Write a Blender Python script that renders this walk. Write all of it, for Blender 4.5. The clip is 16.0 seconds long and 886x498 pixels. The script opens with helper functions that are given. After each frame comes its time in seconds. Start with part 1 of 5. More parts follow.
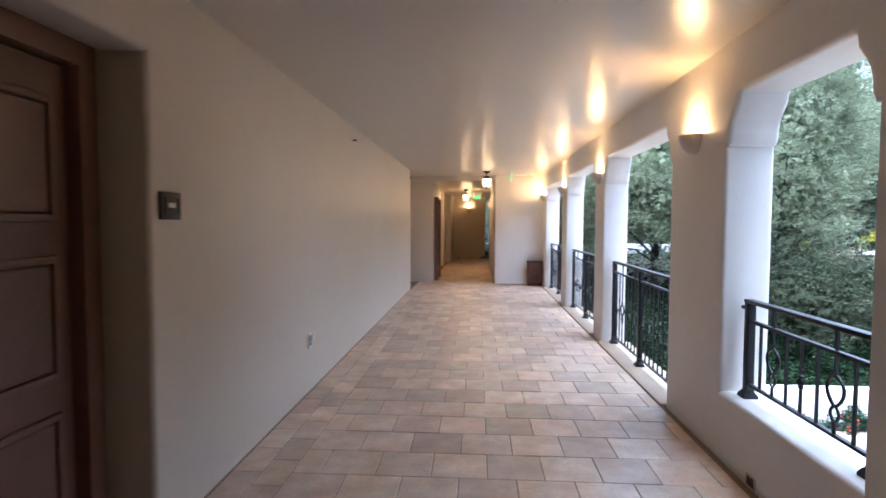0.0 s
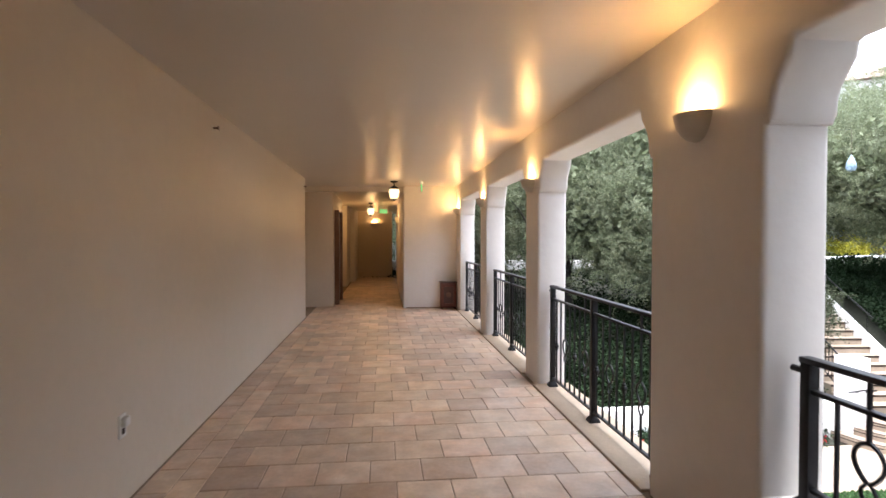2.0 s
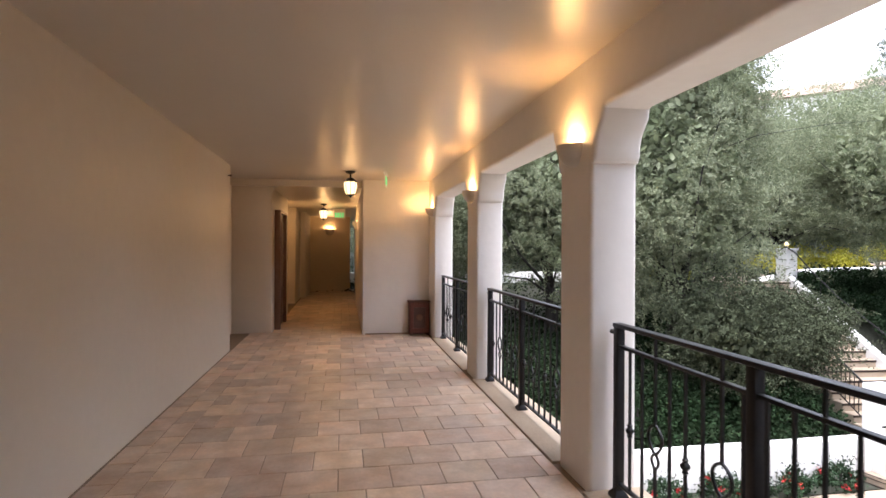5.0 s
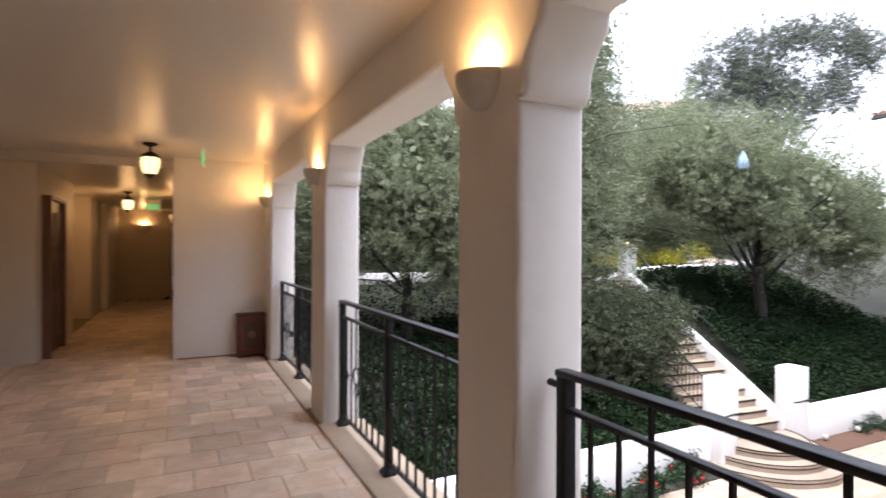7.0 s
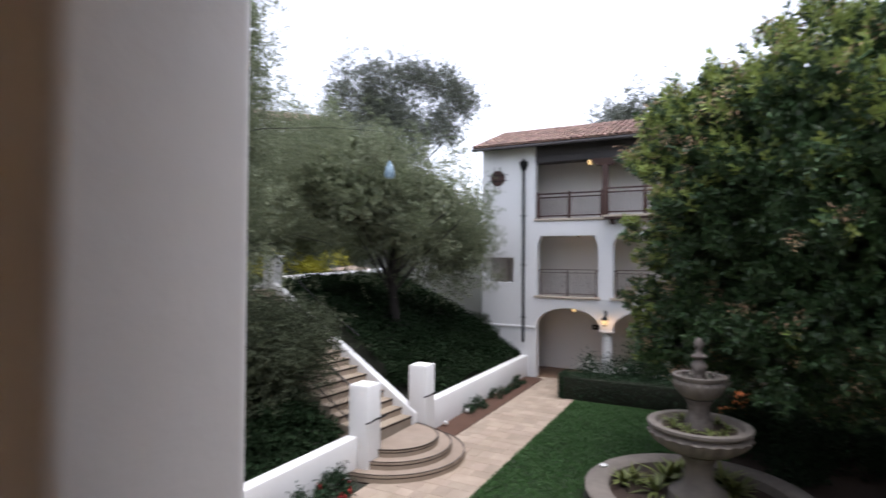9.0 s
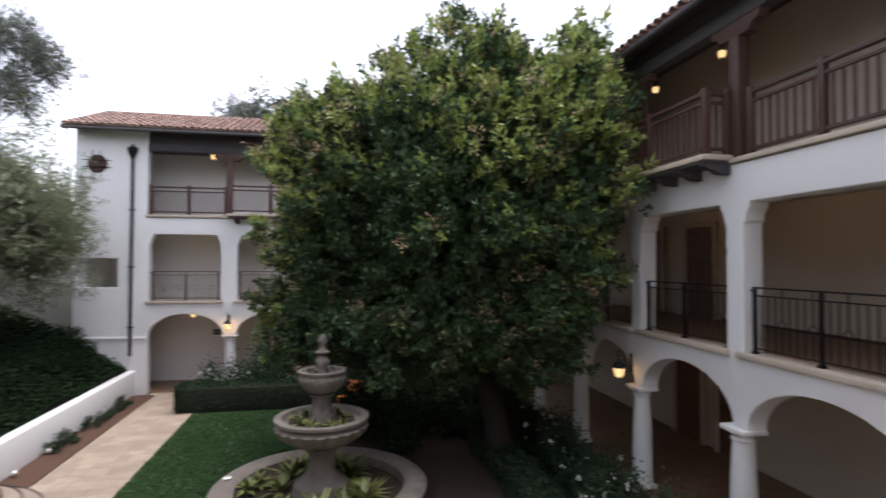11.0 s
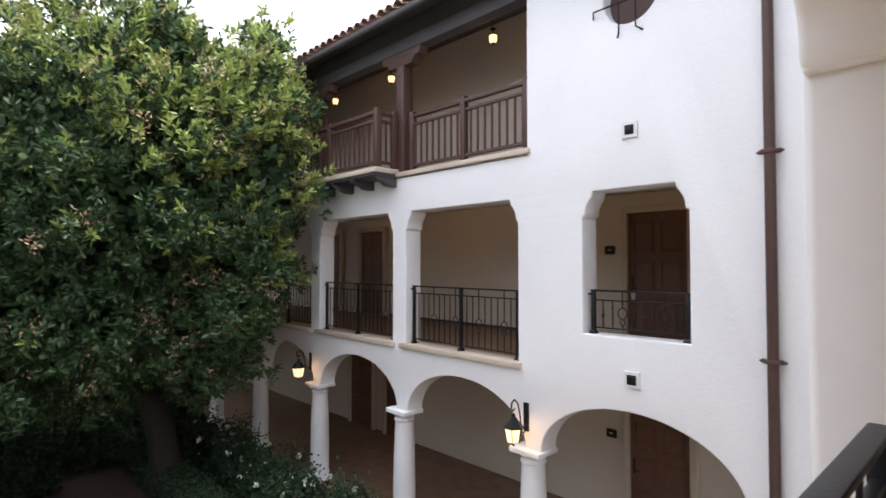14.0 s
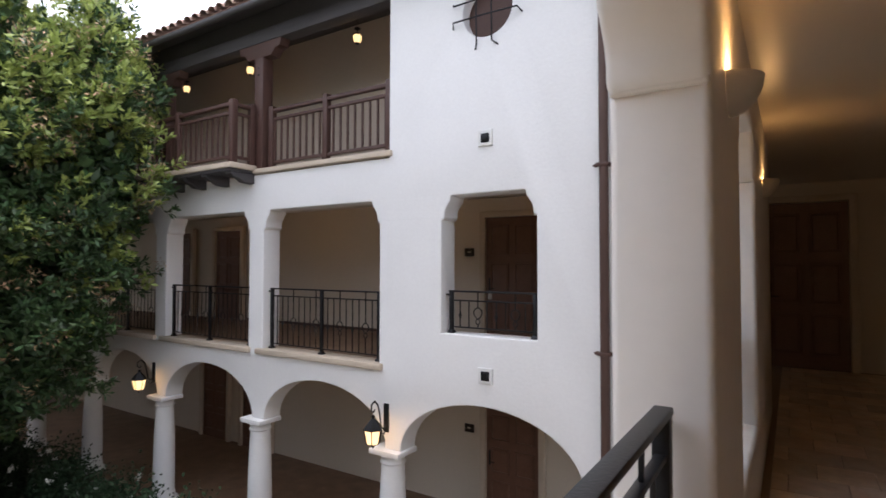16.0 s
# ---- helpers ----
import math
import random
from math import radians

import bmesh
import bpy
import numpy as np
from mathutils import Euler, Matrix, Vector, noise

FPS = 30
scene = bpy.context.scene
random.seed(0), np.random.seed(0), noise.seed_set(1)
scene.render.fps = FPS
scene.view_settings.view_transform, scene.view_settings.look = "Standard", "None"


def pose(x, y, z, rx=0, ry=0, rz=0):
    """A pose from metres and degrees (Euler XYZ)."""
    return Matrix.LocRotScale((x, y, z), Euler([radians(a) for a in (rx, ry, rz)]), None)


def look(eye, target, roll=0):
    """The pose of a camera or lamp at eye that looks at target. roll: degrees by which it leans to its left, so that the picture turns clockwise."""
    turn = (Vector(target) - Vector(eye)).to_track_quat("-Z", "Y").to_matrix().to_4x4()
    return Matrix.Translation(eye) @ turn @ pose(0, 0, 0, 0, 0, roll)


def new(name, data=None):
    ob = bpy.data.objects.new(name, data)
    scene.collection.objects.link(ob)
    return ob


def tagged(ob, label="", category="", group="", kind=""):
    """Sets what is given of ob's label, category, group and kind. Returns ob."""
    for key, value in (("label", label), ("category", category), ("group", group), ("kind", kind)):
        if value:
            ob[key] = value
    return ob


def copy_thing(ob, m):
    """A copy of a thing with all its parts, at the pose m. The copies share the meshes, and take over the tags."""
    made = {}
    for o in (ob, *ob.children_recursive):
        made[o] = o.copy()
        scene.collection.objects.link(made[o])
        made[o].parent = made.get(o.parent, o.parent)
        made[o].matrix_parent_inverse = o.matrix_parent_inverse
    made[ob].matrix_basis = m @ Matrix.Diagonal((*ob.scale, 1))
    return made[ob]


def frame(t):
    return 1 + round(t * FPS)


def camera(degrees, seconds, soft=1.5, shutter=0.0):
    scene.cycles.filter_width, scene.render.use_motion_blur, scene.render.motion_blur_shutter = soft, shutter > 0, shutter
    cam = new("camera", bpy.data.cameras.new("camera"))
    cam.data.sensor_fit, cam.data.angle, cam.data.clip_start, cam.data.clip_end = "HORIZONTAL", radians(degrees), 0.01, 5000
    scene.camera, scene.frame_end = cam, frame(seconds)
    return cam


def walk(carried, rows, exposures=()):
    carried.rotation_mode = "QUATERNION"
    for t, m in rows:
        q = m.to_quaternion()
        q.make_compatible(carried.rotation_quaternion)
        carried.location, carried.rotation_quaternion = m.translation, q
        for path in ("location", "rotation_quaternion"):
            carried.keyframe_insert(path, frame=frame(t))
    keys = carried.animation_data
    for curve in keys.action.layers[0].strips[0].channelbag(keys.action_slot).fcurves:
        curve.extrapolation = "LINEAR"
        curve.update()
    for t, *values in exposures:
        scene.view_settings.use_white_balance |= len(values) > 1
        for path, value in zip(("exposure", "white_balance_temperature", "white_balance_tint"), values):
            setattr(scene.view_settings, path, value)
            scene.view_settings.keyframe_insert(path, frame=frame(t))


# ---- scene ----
cam = camera(78.4, 16.0, shutter=0.5)
METRES, EYE, TILT, LEAN, TURN = 7.2, 1.5, 0.0, 0.0, 3.6
ROWS = [
    (0, 0, 0, 0, 0.01, -2.88, -0.2),
    (0.5, -0.0059, 0.0478, -0.0022, -4.27, -2.46, -0.17),
    (1, -0.0059, 0.1011, -0.0014, -6.75, -2.28, -0.09),
    (1.5, -0.0044, 0.1471, -0.0004, -8.79, -1.7, -0.15),
    (2, 0.0112, 0.2006, 0.0008, -9.87, -1.18, -0.03),
    (2.5, 0.0191, 0.251, 0.0016, -10.97, -0.74, -0.11),
    (3, 0.0316, 0.3032, -0.0014, -11.97, -0.4, -0.04),
    (3.5, 0.0373, 0.3606, -0.0037, -12.52, -0.27, -0.06),
    (4, 0.0376, 0.4155, -0.0038, -13.07, -0.15, -0.18),
    (6.5, 0.0816, 0.6788, -0.0076, -22.67, 0.01, -0.28),
    (7, 0.1116, 0.7215, -0.0076, -29.65, -0.01, -0.19),
    (7.5, 0.1389, 0.7647, -0.008, -37.2, 0.02, -0.29),
    (8, 0.1667, 0.7929, -0.0078, -48.15, 0.21, -0.28),
    (8.5, 0.2026, 0.824, -0.0072, -55.33, 0.72, -0.25),
    (9, 0.2228, 0.8447, -0.0098, -66.2, 1.04, -0.37),
    (9.5, 0.246, 0.8535, -0.0113, -75.81, 1.12, -0.23),
    (10, 0.2648, 0.8572, -0.0121, -84.8, 1.19, -0.25),
    (12.5, 0.2644, 0.8682, -0.0096, -127.93, 1.47, 0.04),
    (13, 0.2621, 0.8674, -0.0097, -131.18, 1.51, 0.04),
    (13.5, 0.2588, 0.8658, -0.0093, -134.18, 1.51, 0.02),
    (14, 0.2546, 0.8632, -0.0094, -137.12, 1.57, 0.01),
    (14.5, 0.2515, 0.8606, -0.009, -140.45, 1.58, -0.01),
    (15, 0.2491, 0.8602, -0.0086, -143.98, 1.6, -0.05),
    (15.5, 0.2456, 0.8571, -0.0087, -147.5, 1.66, -0.04),
    (16, 0.2432, 0.8542, -0.009, -150.88, 1.72, -0.09),
]
walk(cam, [(t, pose(0, 0, EYE, TILT, LEAN, TURN) @ pose(METRES * x, METRES * y, METRES * z, 90 + pitch, roll, yaw)) for t, x, y, z, yaw, pitch, roll in ROWS],
     [(0, 3.72, 5000, 10), (1, 3.52, 5500, 11), (2, 3.26, 6150, 13), (3, 3.26, 6450, 16), (4, 3.14, 6250, 16), (6.5, 2.86, 6250, 17), (7, 2.76, 6200, 17), (8, 2.33, 6200, 16), (9, 1.60, 6200, 16), (10, 1.05, 6250, 17), (12.5, 2.66, 6550, 15), (14, 2.45, 6450, 15), (16, 2.18, 6450, 15)])

# ---- world and large lights ----
world = bpy.data.worlds.new("sky")
scene.world = world
world.use_nodes = True
wn, wl = world.node_tree.nodes, world.node_tree.links
wn.clear()
sky = wn.new("ShaderNodeTexSky")
sky.sky_type, sky.sun_disc, sky.sun_elevation, sky.sun_rotation = "NISHITA", False, radians(80), radians(200)
sky.air_density, sky.dust_density, sky.ozone_density = 1.0, 1.5, 1.5
haze = wn.new("ShaderNodeHueSaturation")
haze.inputs["Saturation"].default_value = 0.30
haze.inputs["Value"].default_value = 1.0
wbg, wout = wn.new("ShaderNodeBackground"), wn.new("ShaderNodeOutputWorld")
wbg.inputs["Strength"].default_value = 0.142
wl.new(sky.outputs[0], haze.inputs["Color"])
wl.new(haze.outputs[0], wbg.inputs["Color"])
wl.new(wbg.outputs[0], wout.inputs["Surface"])
sun = new("sun", bpy.data.lights.new("sun", "SUN"))
sun.data.energy, sun.data.angle, sun.data.color = 0.85, radians(40), (1.0, 0.97, 0.93)
sun.matrix_world = look((-1.2, -3.3, 20), (0, 0, 0))
SCONCE_W, LANTERN_W = 1.32, 1.4
WARM = (1.0, 0.55, 0.20)

# ---- materials ----
def material(name, base, rough=0.6, metal=0.0, specular=0.5, island=0.0, grain=(0.0, 30.0), blotch=(0.0, 2.0), bump=(0.0, 60.0), second=None, obj_random=0.0, coords="Object", emit=None, transmission=0.0, thin=0.0):
    m = bpy.data.materials.new(name)
    m.use_nodes = True
    n, l = m.node_tree.nodes, m.node_tree.links
    b = n["Principled BSDF"]
    b.inputs["Roughness"].default_value = rough
    b.inputs["Metallic"].default_value = metal
    b.inputs["Specular IOR Level"].default_value = specular
    if transmission:
        b.inputs["Transmission Weight"].default_value = transmission
    tc = n.new("ShaderNodeNewGeometry") if coords == "World" else n.new("ShaderNodeTexCoord")
    co = tc.outputs["Position"] if coords == "World" else tc.outputs[coords]
    col = n.new("ShaderNodeRGB")
    col.outputs[0].default_value = (*base, 1)
    out = col.outputs[0]
    def noise_at(scale, detail=4.0):
        t = n.new("ShaderNodeTexNoise")
        t.inputs["Scale"].default_value = scale
        t.inputs["Detail"].default_value = detail
        l.new(co, t.inputs["Vector"])
        return t.outputs["Fac"]
    def mixed(a, fac, colour, kind="MIX"):
        x = n.new("ShaderNodeMix")
        x.data_type, x.blend_type = "RGBA", kind
        l.new(fac, x.inputs["Factor"])
        l.new(a, x.inputs["A"])
        x.inputs["B"].default_value = (*colour, 1)
        return x.outputs["Result"]
    def ranged(v, a, b2, lo=0.3, hi=0.7):
        r = n.new("ShaderNodeMapRange")
        l.new(v, r.inputs["Value"])
        r.inputs["From Min"].default_value, r.inputs["From Max"].default_value = lo, hi
        r.inputs["To Min"].default_value, r.inputs["To Max"].default_value = a, b2
        return r.outputs["Result"]
    if second:
        out = mixed(out, ranged(noise_at(second[1]), 0, 1), second[0])
    if blotch[0]:
        out = mixed(out, ranged(noise_at(blotch[1]), 0, blotch[0]), tuple(c * 0.5 for c in base))
    if grain[0]:
        out = mixed(out, ranged(noise_at(grain[1], 6), 0, grain[0]), tuple(c * 0.4 for c in base))
    for amount, node, socket in ((island, "ShaderNodeNewGeometry", "Random Per Island"), (obj_random, "ShaderNodeObjectInfo", "Random")):
        if amount:
            g = n.new(node)
            hs = n.new("ShaderNodeHueSaturation")
            l.new(ranged(g.outputs[socket], 1 - amount, 1 + amount, 0, 1), hs.inputs["Value"])
            h2 = n.new("ShaderNodeMath")
            h2.operation = "MULTIPLY"
            h2.inputs[1].default_value = 7.31
            l.new(g.outputs[socket], h2.inputs[0])
            h3 = n.new("ShaderNodeMath")
            h3.operation = "FRACT"
            l.new(h2.outputs[0], h3.inputs[0])
            l.new(ranged(h3.outputs[0], 0.5 - amount * 0.035, 0.5 + amount * 0.035, 0, 1), hs.inputs["Hue"])
            l.new(out, hs.inputs["Color"])
            out = hs.outputs["Color"]
    l.new(out, b.inputs["Base Color"])
    if bump[0]:
        bp = n.new("ShaderNodeBump")
        bp.inputs["Strength"].default_value = bump[0]
        bp.inputs["Distance"].default_value = 0.01
        l.new(noise_at(bump[1], 5), bp.inputs["Height"])
        l.new(bp.outputs[0], b.inputs["Normal"])
    if thin:
        tl, mx = n.new("ShaderNodeBsdfTranslucent"), n.new("ShaderNodeMixShader")
        l.new(out, tl.inputs["Color"])
        mx.inputs["Fac"].default_value = thin
        l.new(b.outputs[0], mx.inputs[1])
        l.new(tl.outputs[0], mx.inputs[2])
        l.new(mx.outputs[0], n["Material Output"].inputs["Surface"])
    if emit:
        b.inputs["Emission Color"].default_value = (*emit[0], 1)
        b.inputs["Emission Strength"].default_value = emit[1]
    return m

STUCCO = material("white_stucco", (0.79, 0.76, 0.72), 0.55, specular=0.4, blotch=(0.10, 0.9), grain=(0.05, 14), bump=(0.4, 7), coords="World")
STUCCO_OUT = material("white_outdoor_stucco", (0.82, 0.82, 0.81), 0.8, specular=0.3, blotch=(0.12, 0.5), grain=(0.05, 25), bump=(0.25, 30), coords="World")
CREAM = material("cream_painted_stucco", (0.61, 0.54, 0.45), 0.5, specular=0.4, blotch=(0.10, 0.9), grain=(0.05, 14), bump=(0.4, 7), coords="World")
# darker and browner than CREAM, only for the upper balcony's back wall
TAN_STUCCO = material("darker_tan_stucco", (0.46, 0.39, 0.32), 0.75, specular=0.3, blotch=(0.15, 0.8), grain=(0.06, 14), bump=(0.3, 9), coords="World")
CEIL = material("ceiling_paint", (0.57, 0.52, 0.45), 0.33, specular=0.5, blotch=(0.08, 0.7), bump=(0.10, 9), coords="World")
SILL = material("cast_stone_sill", (0.58, 0.49, 0.385), 0.7, blotch=(0.25, 3), grain=(0.15, 40), bump=(0.2, 50), coords="World")
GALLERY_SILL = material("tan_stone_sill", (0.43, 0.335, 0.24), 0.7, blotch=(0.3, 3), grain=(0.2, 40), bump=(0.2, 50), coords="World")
TILE = material("terracotta_tile", (0.66, 0.455, 0.305), 0.38, specular=0.5, island=0.2, second=((0.76, 0.63, 0.51), 4.2), blotch=(0.5, 6), grain=(0.22, 35), bump=(0.18, 18), coords="World")
TILE_P = material("terracotta_floor_tile", (0.66, 0.455, 0.305), 0.38, specular=0.5, obj_random=0.2, second=((0.76, 0.63, 0.51), 4.2), blotch=(0.5, 6), grain=(0.22, 35), bump=(0.18, 18), coords="World")
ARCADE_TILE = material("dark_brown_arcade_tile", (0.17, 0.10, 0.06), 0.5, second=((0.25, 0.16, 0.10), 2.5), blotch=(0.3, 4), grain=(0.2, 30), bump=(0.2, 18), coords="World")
GROUT = material("dark_grout", (0.27, 0.20, 0.14), 0.9, grain=(0.3, 60), bump=(0.3, 80), coords="World")
IRON = material("black_iron", (0.022, 0.022, 0.024), 0.42, 0.6, grain=(0.3, 60), bump=(0.12, 90))
BROWN_METAL = material("brown_painted_metal", (0.085, 0.045, 0.035), 0.5, 0.2, blotch=(0.3, 4), bump=(0.1, 60))
WOOD_DOOR = material("brown_wood_door", (0.165, 0.08, 0.05), 0.45, second=((0.135, 0.063, 0.038), 6), grain=(0.3, 50), bump=(0.15, 60))
REDWOOD = material("reddish_stained_wood", (0.13, 0.035, 0.022), 0.45, grain=(0.3, 50), bump=(0.15, 60))
WOOD_DARK = material("dark_brown_timber", (0.085, 0.04, 0.03), 0.6, blotch=(0.4, 3), grain=(0.35, 60), bump=(0.3, 40))
EAVE = material("dark_eave_boards", (0.066, 0.060, 0.062), 0.7, blotch=(0.3, 3), grain=(0.35, 60), bump=(0.3, 40))
ROOF = material("clay_roof_tile", (0.29, 0.185, 0.145), 0.8, island=0.35, blotch=(0.4, 6), grain=(0.2, 40), bump=(0.3, 40), coords="World")
SCONCE_M = material("cream_plaster_sconce", (0.62, 0.58, 0.50), 0.5, grain=(0.08, 30), bump=(0.1, 30))
GLOW = material("lit_warm_glass", (1.0, 0.8, 0.5), 0.3, emit=((1.0, 0.66, 0.28), 0.42))
BULB = material("lit_bulb", (1.0, 0.85, 0.6), 0.3, emit=((1.0, 0.68, 0.28), 4.0))
BLACK = material("black_metal_lantern", (0.012, 0.012, 0.013), 0.45, 0.5, bump=(0.1, 60))
PLAQUE = material("dark_bronze_plaque", (0.035, 0.022, 0.017), 0.4, 0.5, grain=(0.3, 60))
WHITE_PLASTIC = material("white_plastic", (0.72, 0.72, 0.70), 0.4, grain=(0.04, 40))
GREEN_GLOW = material("green_exit_letters", (0.1, 0.8, 0.25), 0.3, emit=((0.15, 1.0, 0.35), 0.07))
PAVE = material("travertine_paving", (0.34, 0.265, 0.20), 0.65, island=0.14, second=((0.42, 0.34, 0.265), 1.1), blotch=(0.3, 3), grain=(0.2, 25), bump=(0.25, 30), coords="World")
STONE = material("weathered_fountain_stone", (0.27, 0.235, 0.20), 0.85, second=((0.15, 0.13, 0.11), 2.0), blotch=(0.55, 6), grain=(0.3, 30), bump=(0.5, 30), coords="World")
STONE_DARK = material("stained_fountain_stone", (0.10, 0.08, 0.07), 0.9, second=((0.24, 0.21, 0.185), 5), blotch=(0.5, 9), grain=(0.3, 30), bump=(0.6, 25), coords="World")
PURPLE_SUCC = material("purple_grey_succulent_leaves", (0.12, 0.075, 0.085), 0.6, island=0.4, second=((0.08, 0.10, 0.06), 6), coords="World")
GRASS = material("lawn_grass", (0.035, 0.10, 0.022), 0.7, island=0.35, second=((0.05, 0.12, 0.03), 3), coords="World")
MULCH = material("red_brown_bark_mulch", (0.11, 0.055, 0.034), 0.95, blotch=(0.5, 6), grain=(0.5, 30), bump=(1.0, 25), coords="World")
SOIL = material("dark_bark_mulch", (0.055, 0.035, 0.024), 0.95, blotch=(0.5, 6), grain=(0.5, 30), bump=(1.0, 25), coords="World")
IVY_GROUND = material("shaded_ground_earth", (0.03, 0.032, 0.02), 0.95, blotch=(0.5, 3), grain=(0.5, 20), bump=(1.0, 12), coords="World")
# ivy green taken down to near black: the shade under the olives is painted in
IVY = material("shade_toned_ivy_leaves", (0.014, 0.027, 0.012), 0.85, specular=0.03, island=0.45, second=((0.021, 0.034, 0.017), 0.8), coords="World")
HEDGE_L = material("clipped_hedge_leaves", (0.024, 0.046, 0.023), 0.65, specular=0.12, island=0.4, coords="World")
OLIVE_L = material("olive_leaves", (0.15, 0.18, 0.098), 0.65, specular=0.3, island=0.3, thin=0.35, second=((0.21, 0.232, 0.148), 1.0), coords="World")
BIG_L = material("broad_evergreen_leaves", (0.036, 0.067, 0.027), 0.42, specular=0.3, island=0.5, second=((0.05, 0.092, 0.032), 0.9), coords="World")
# darker copy of OLIVE_L: shade on the lowest olive lobes is in the colour
OVERHANG_L = material("shade_toned_olive_leaves", (0.06, 0.072, 0.042), 0.65, specular=0.1, island=0.4, coords="World")
FAR_L = material("grey_green_eucalyptus_leaves", (0.10, 0.115, 0.085), 0.6, island=0.35, coords="World")
YELLOW_L = material("yellow_green_shrub_leaves", (0.42, 0.40, 0.03), 0.5, island=0.3, coords="World")
# yellow-green shoot tips, with the light on the crown put into their colour
LIT_TIP_L = material("lit_yellow_green_tip_leaves", (0.25, 0.31, 0.085), 0.45, thin=0.25, specular=0.3, island=0.35, coords="World")
SEED_L = material("tan_dry_seed_heads", (0.40, 0.27, 0.16), 0.8, island=0.35, coords="World")
BARK = material("grey_brown_bark", (0.026, 0.021, 0.018), 0.9, blotch=(0.4, 4), grain=(0.4, 30), bump=(0.8, 18), coords="World")
WHITE_PETAL = material("white_petals", (0.8, 0.8, 0.76), 0.6, island=0.1)
RED_PETAL = material("red_petals", (0.55, 0.02, 0.03), 0.6, island=0.2)
SUCC = material("yellow_green_succulent_leaves", (0.17, 0.20, 0.06), 0.5, island=0.4, coords="World")

# ---- mesh helpers ----
def mesh_of(bm, name, mat, smooth=False):
    me = bpy.data.meshes.new(name)
    bmesh.ops.recalc_face_normals(bm, faces=bm.faces)
    bm.to_mesh(me)
    bm.free()
    for m in (mat if isinstance(mat, (list, tuple)) else [mat]):
        me.materials.append(m)
    for p in me.polygons:
        p.use_smooth = True
    me.set_sharp_from_angle(angle=radians(50 if smooth else 32))
    return me

def part(name, bm, mat, parent=None, label="", smooth=False, at=None):
    ob = new(name, bm if isinstance(bm, bpy.types.Mesh) else mesh_of(bm, name, mat, smooth))
    if at is not None:
        ob.matrix_basis = at
    if parent is not None:
        ob.parent = parent
    if label:
        ob["label"] = label
    return ob

def thing(name, label, category, group="", at=None):
    ob = new(name)
    ob.empty_display_size = 0.1
    if at is not None:
        ob.matrix_basis = at
    return tagged(ob, label, category, group)

def structure(name, bm, mat, label, category, smooth=False):
    return tagged(part(name, bm, mat, None, "", smooth), label, category, "", "structure")

def box(x0, y0, z0, x1, y1, z1, bevel=0.0, seg=2, bm=None):
    own = bmesh.new()
    bmesh.ops.create_cube(own, size=1, matrix=Matrix.LocRotScale(((x0 + x1) / 2, (y0 + y1) / 2, (z0 + z1) / 2), None, (abs(x1 - x0), abs(y1 - y0), abs(z1 - z0))))
    if bevel:
        bmesh.ops.bevel(own, geom=list(own.edges), offset=bevel, segments=seg, affect="EDGES", profile=0.5)
    return own if bm is None else join(bm, own)

def join(bm, other, m=None):
    if m is not None:
        bmesh.ops.transform(other, matrix=m, verts=other.verts)
    tmp = bpy.data.meshes.new("tmp")
    other.to_mesh(tmp)
    other.free()
    bm.from_mesh(tmp)
    bpy.data.meshes.remove(tmp)
    return bm

def lathe(profile, seg=24, cap=True, bm=None):
    own = bmesh.new()
    rings = []
    for r, z in profile:
        rings.append([own.verts.new((max(r, 1e-4) * math.cos(2 * math.pi * i / seg), max(r, 1e-4) * math.sin(2 * math.pi * i / seg), z)) for i in range(seg)])
    for a, b in zip(rings, rings[1:]):
        for i in range(seg):
            own.faces.new((a[i], a[(i + 1) % seg], b[(i + 1) % seg], b[i]))
    if cap:
        own.faces.new(rings[0][::-1])
        own.faces.new(rings[-1])
    return own if bm is None else join(bm, own)

def tube(points, radius, seg=8, bm=None, taper=None):
    """A round bar along points."""
    own = bmesh.new()
    pts = [Vector(p) for p in points]
    rings = []
    side = None
    for i, p in enumerate(pts):
        d = (pts[min(i + 1, len(pts) - 1)] - pts[max(i - 1, 0)]).normalized()
        if side is None:
            side = d.orthogonal().normalized()
        side = (side - d * side.dot(d)).normalized()
        up = d.cross(side)
        r = radius if taper is None else taper[i]
        rings.append([own.verts.new(p + r * (math.cos(2 * math.pi * k / seg) * side + math.sin(2 * math.pi * k / seg) * up)) for k in range(seg)])
    for a, b in zip(rings, rings[1:]):
        for i in range(seg):
            own.faces.new((a[i], a[(i + 1) % seg], b[(i + 1) % seg], b[i]))
    own.faces.new(rings[0][::-1])
    own.faces.new(rings[-1])
    return own if bm is None else join(bm, own)

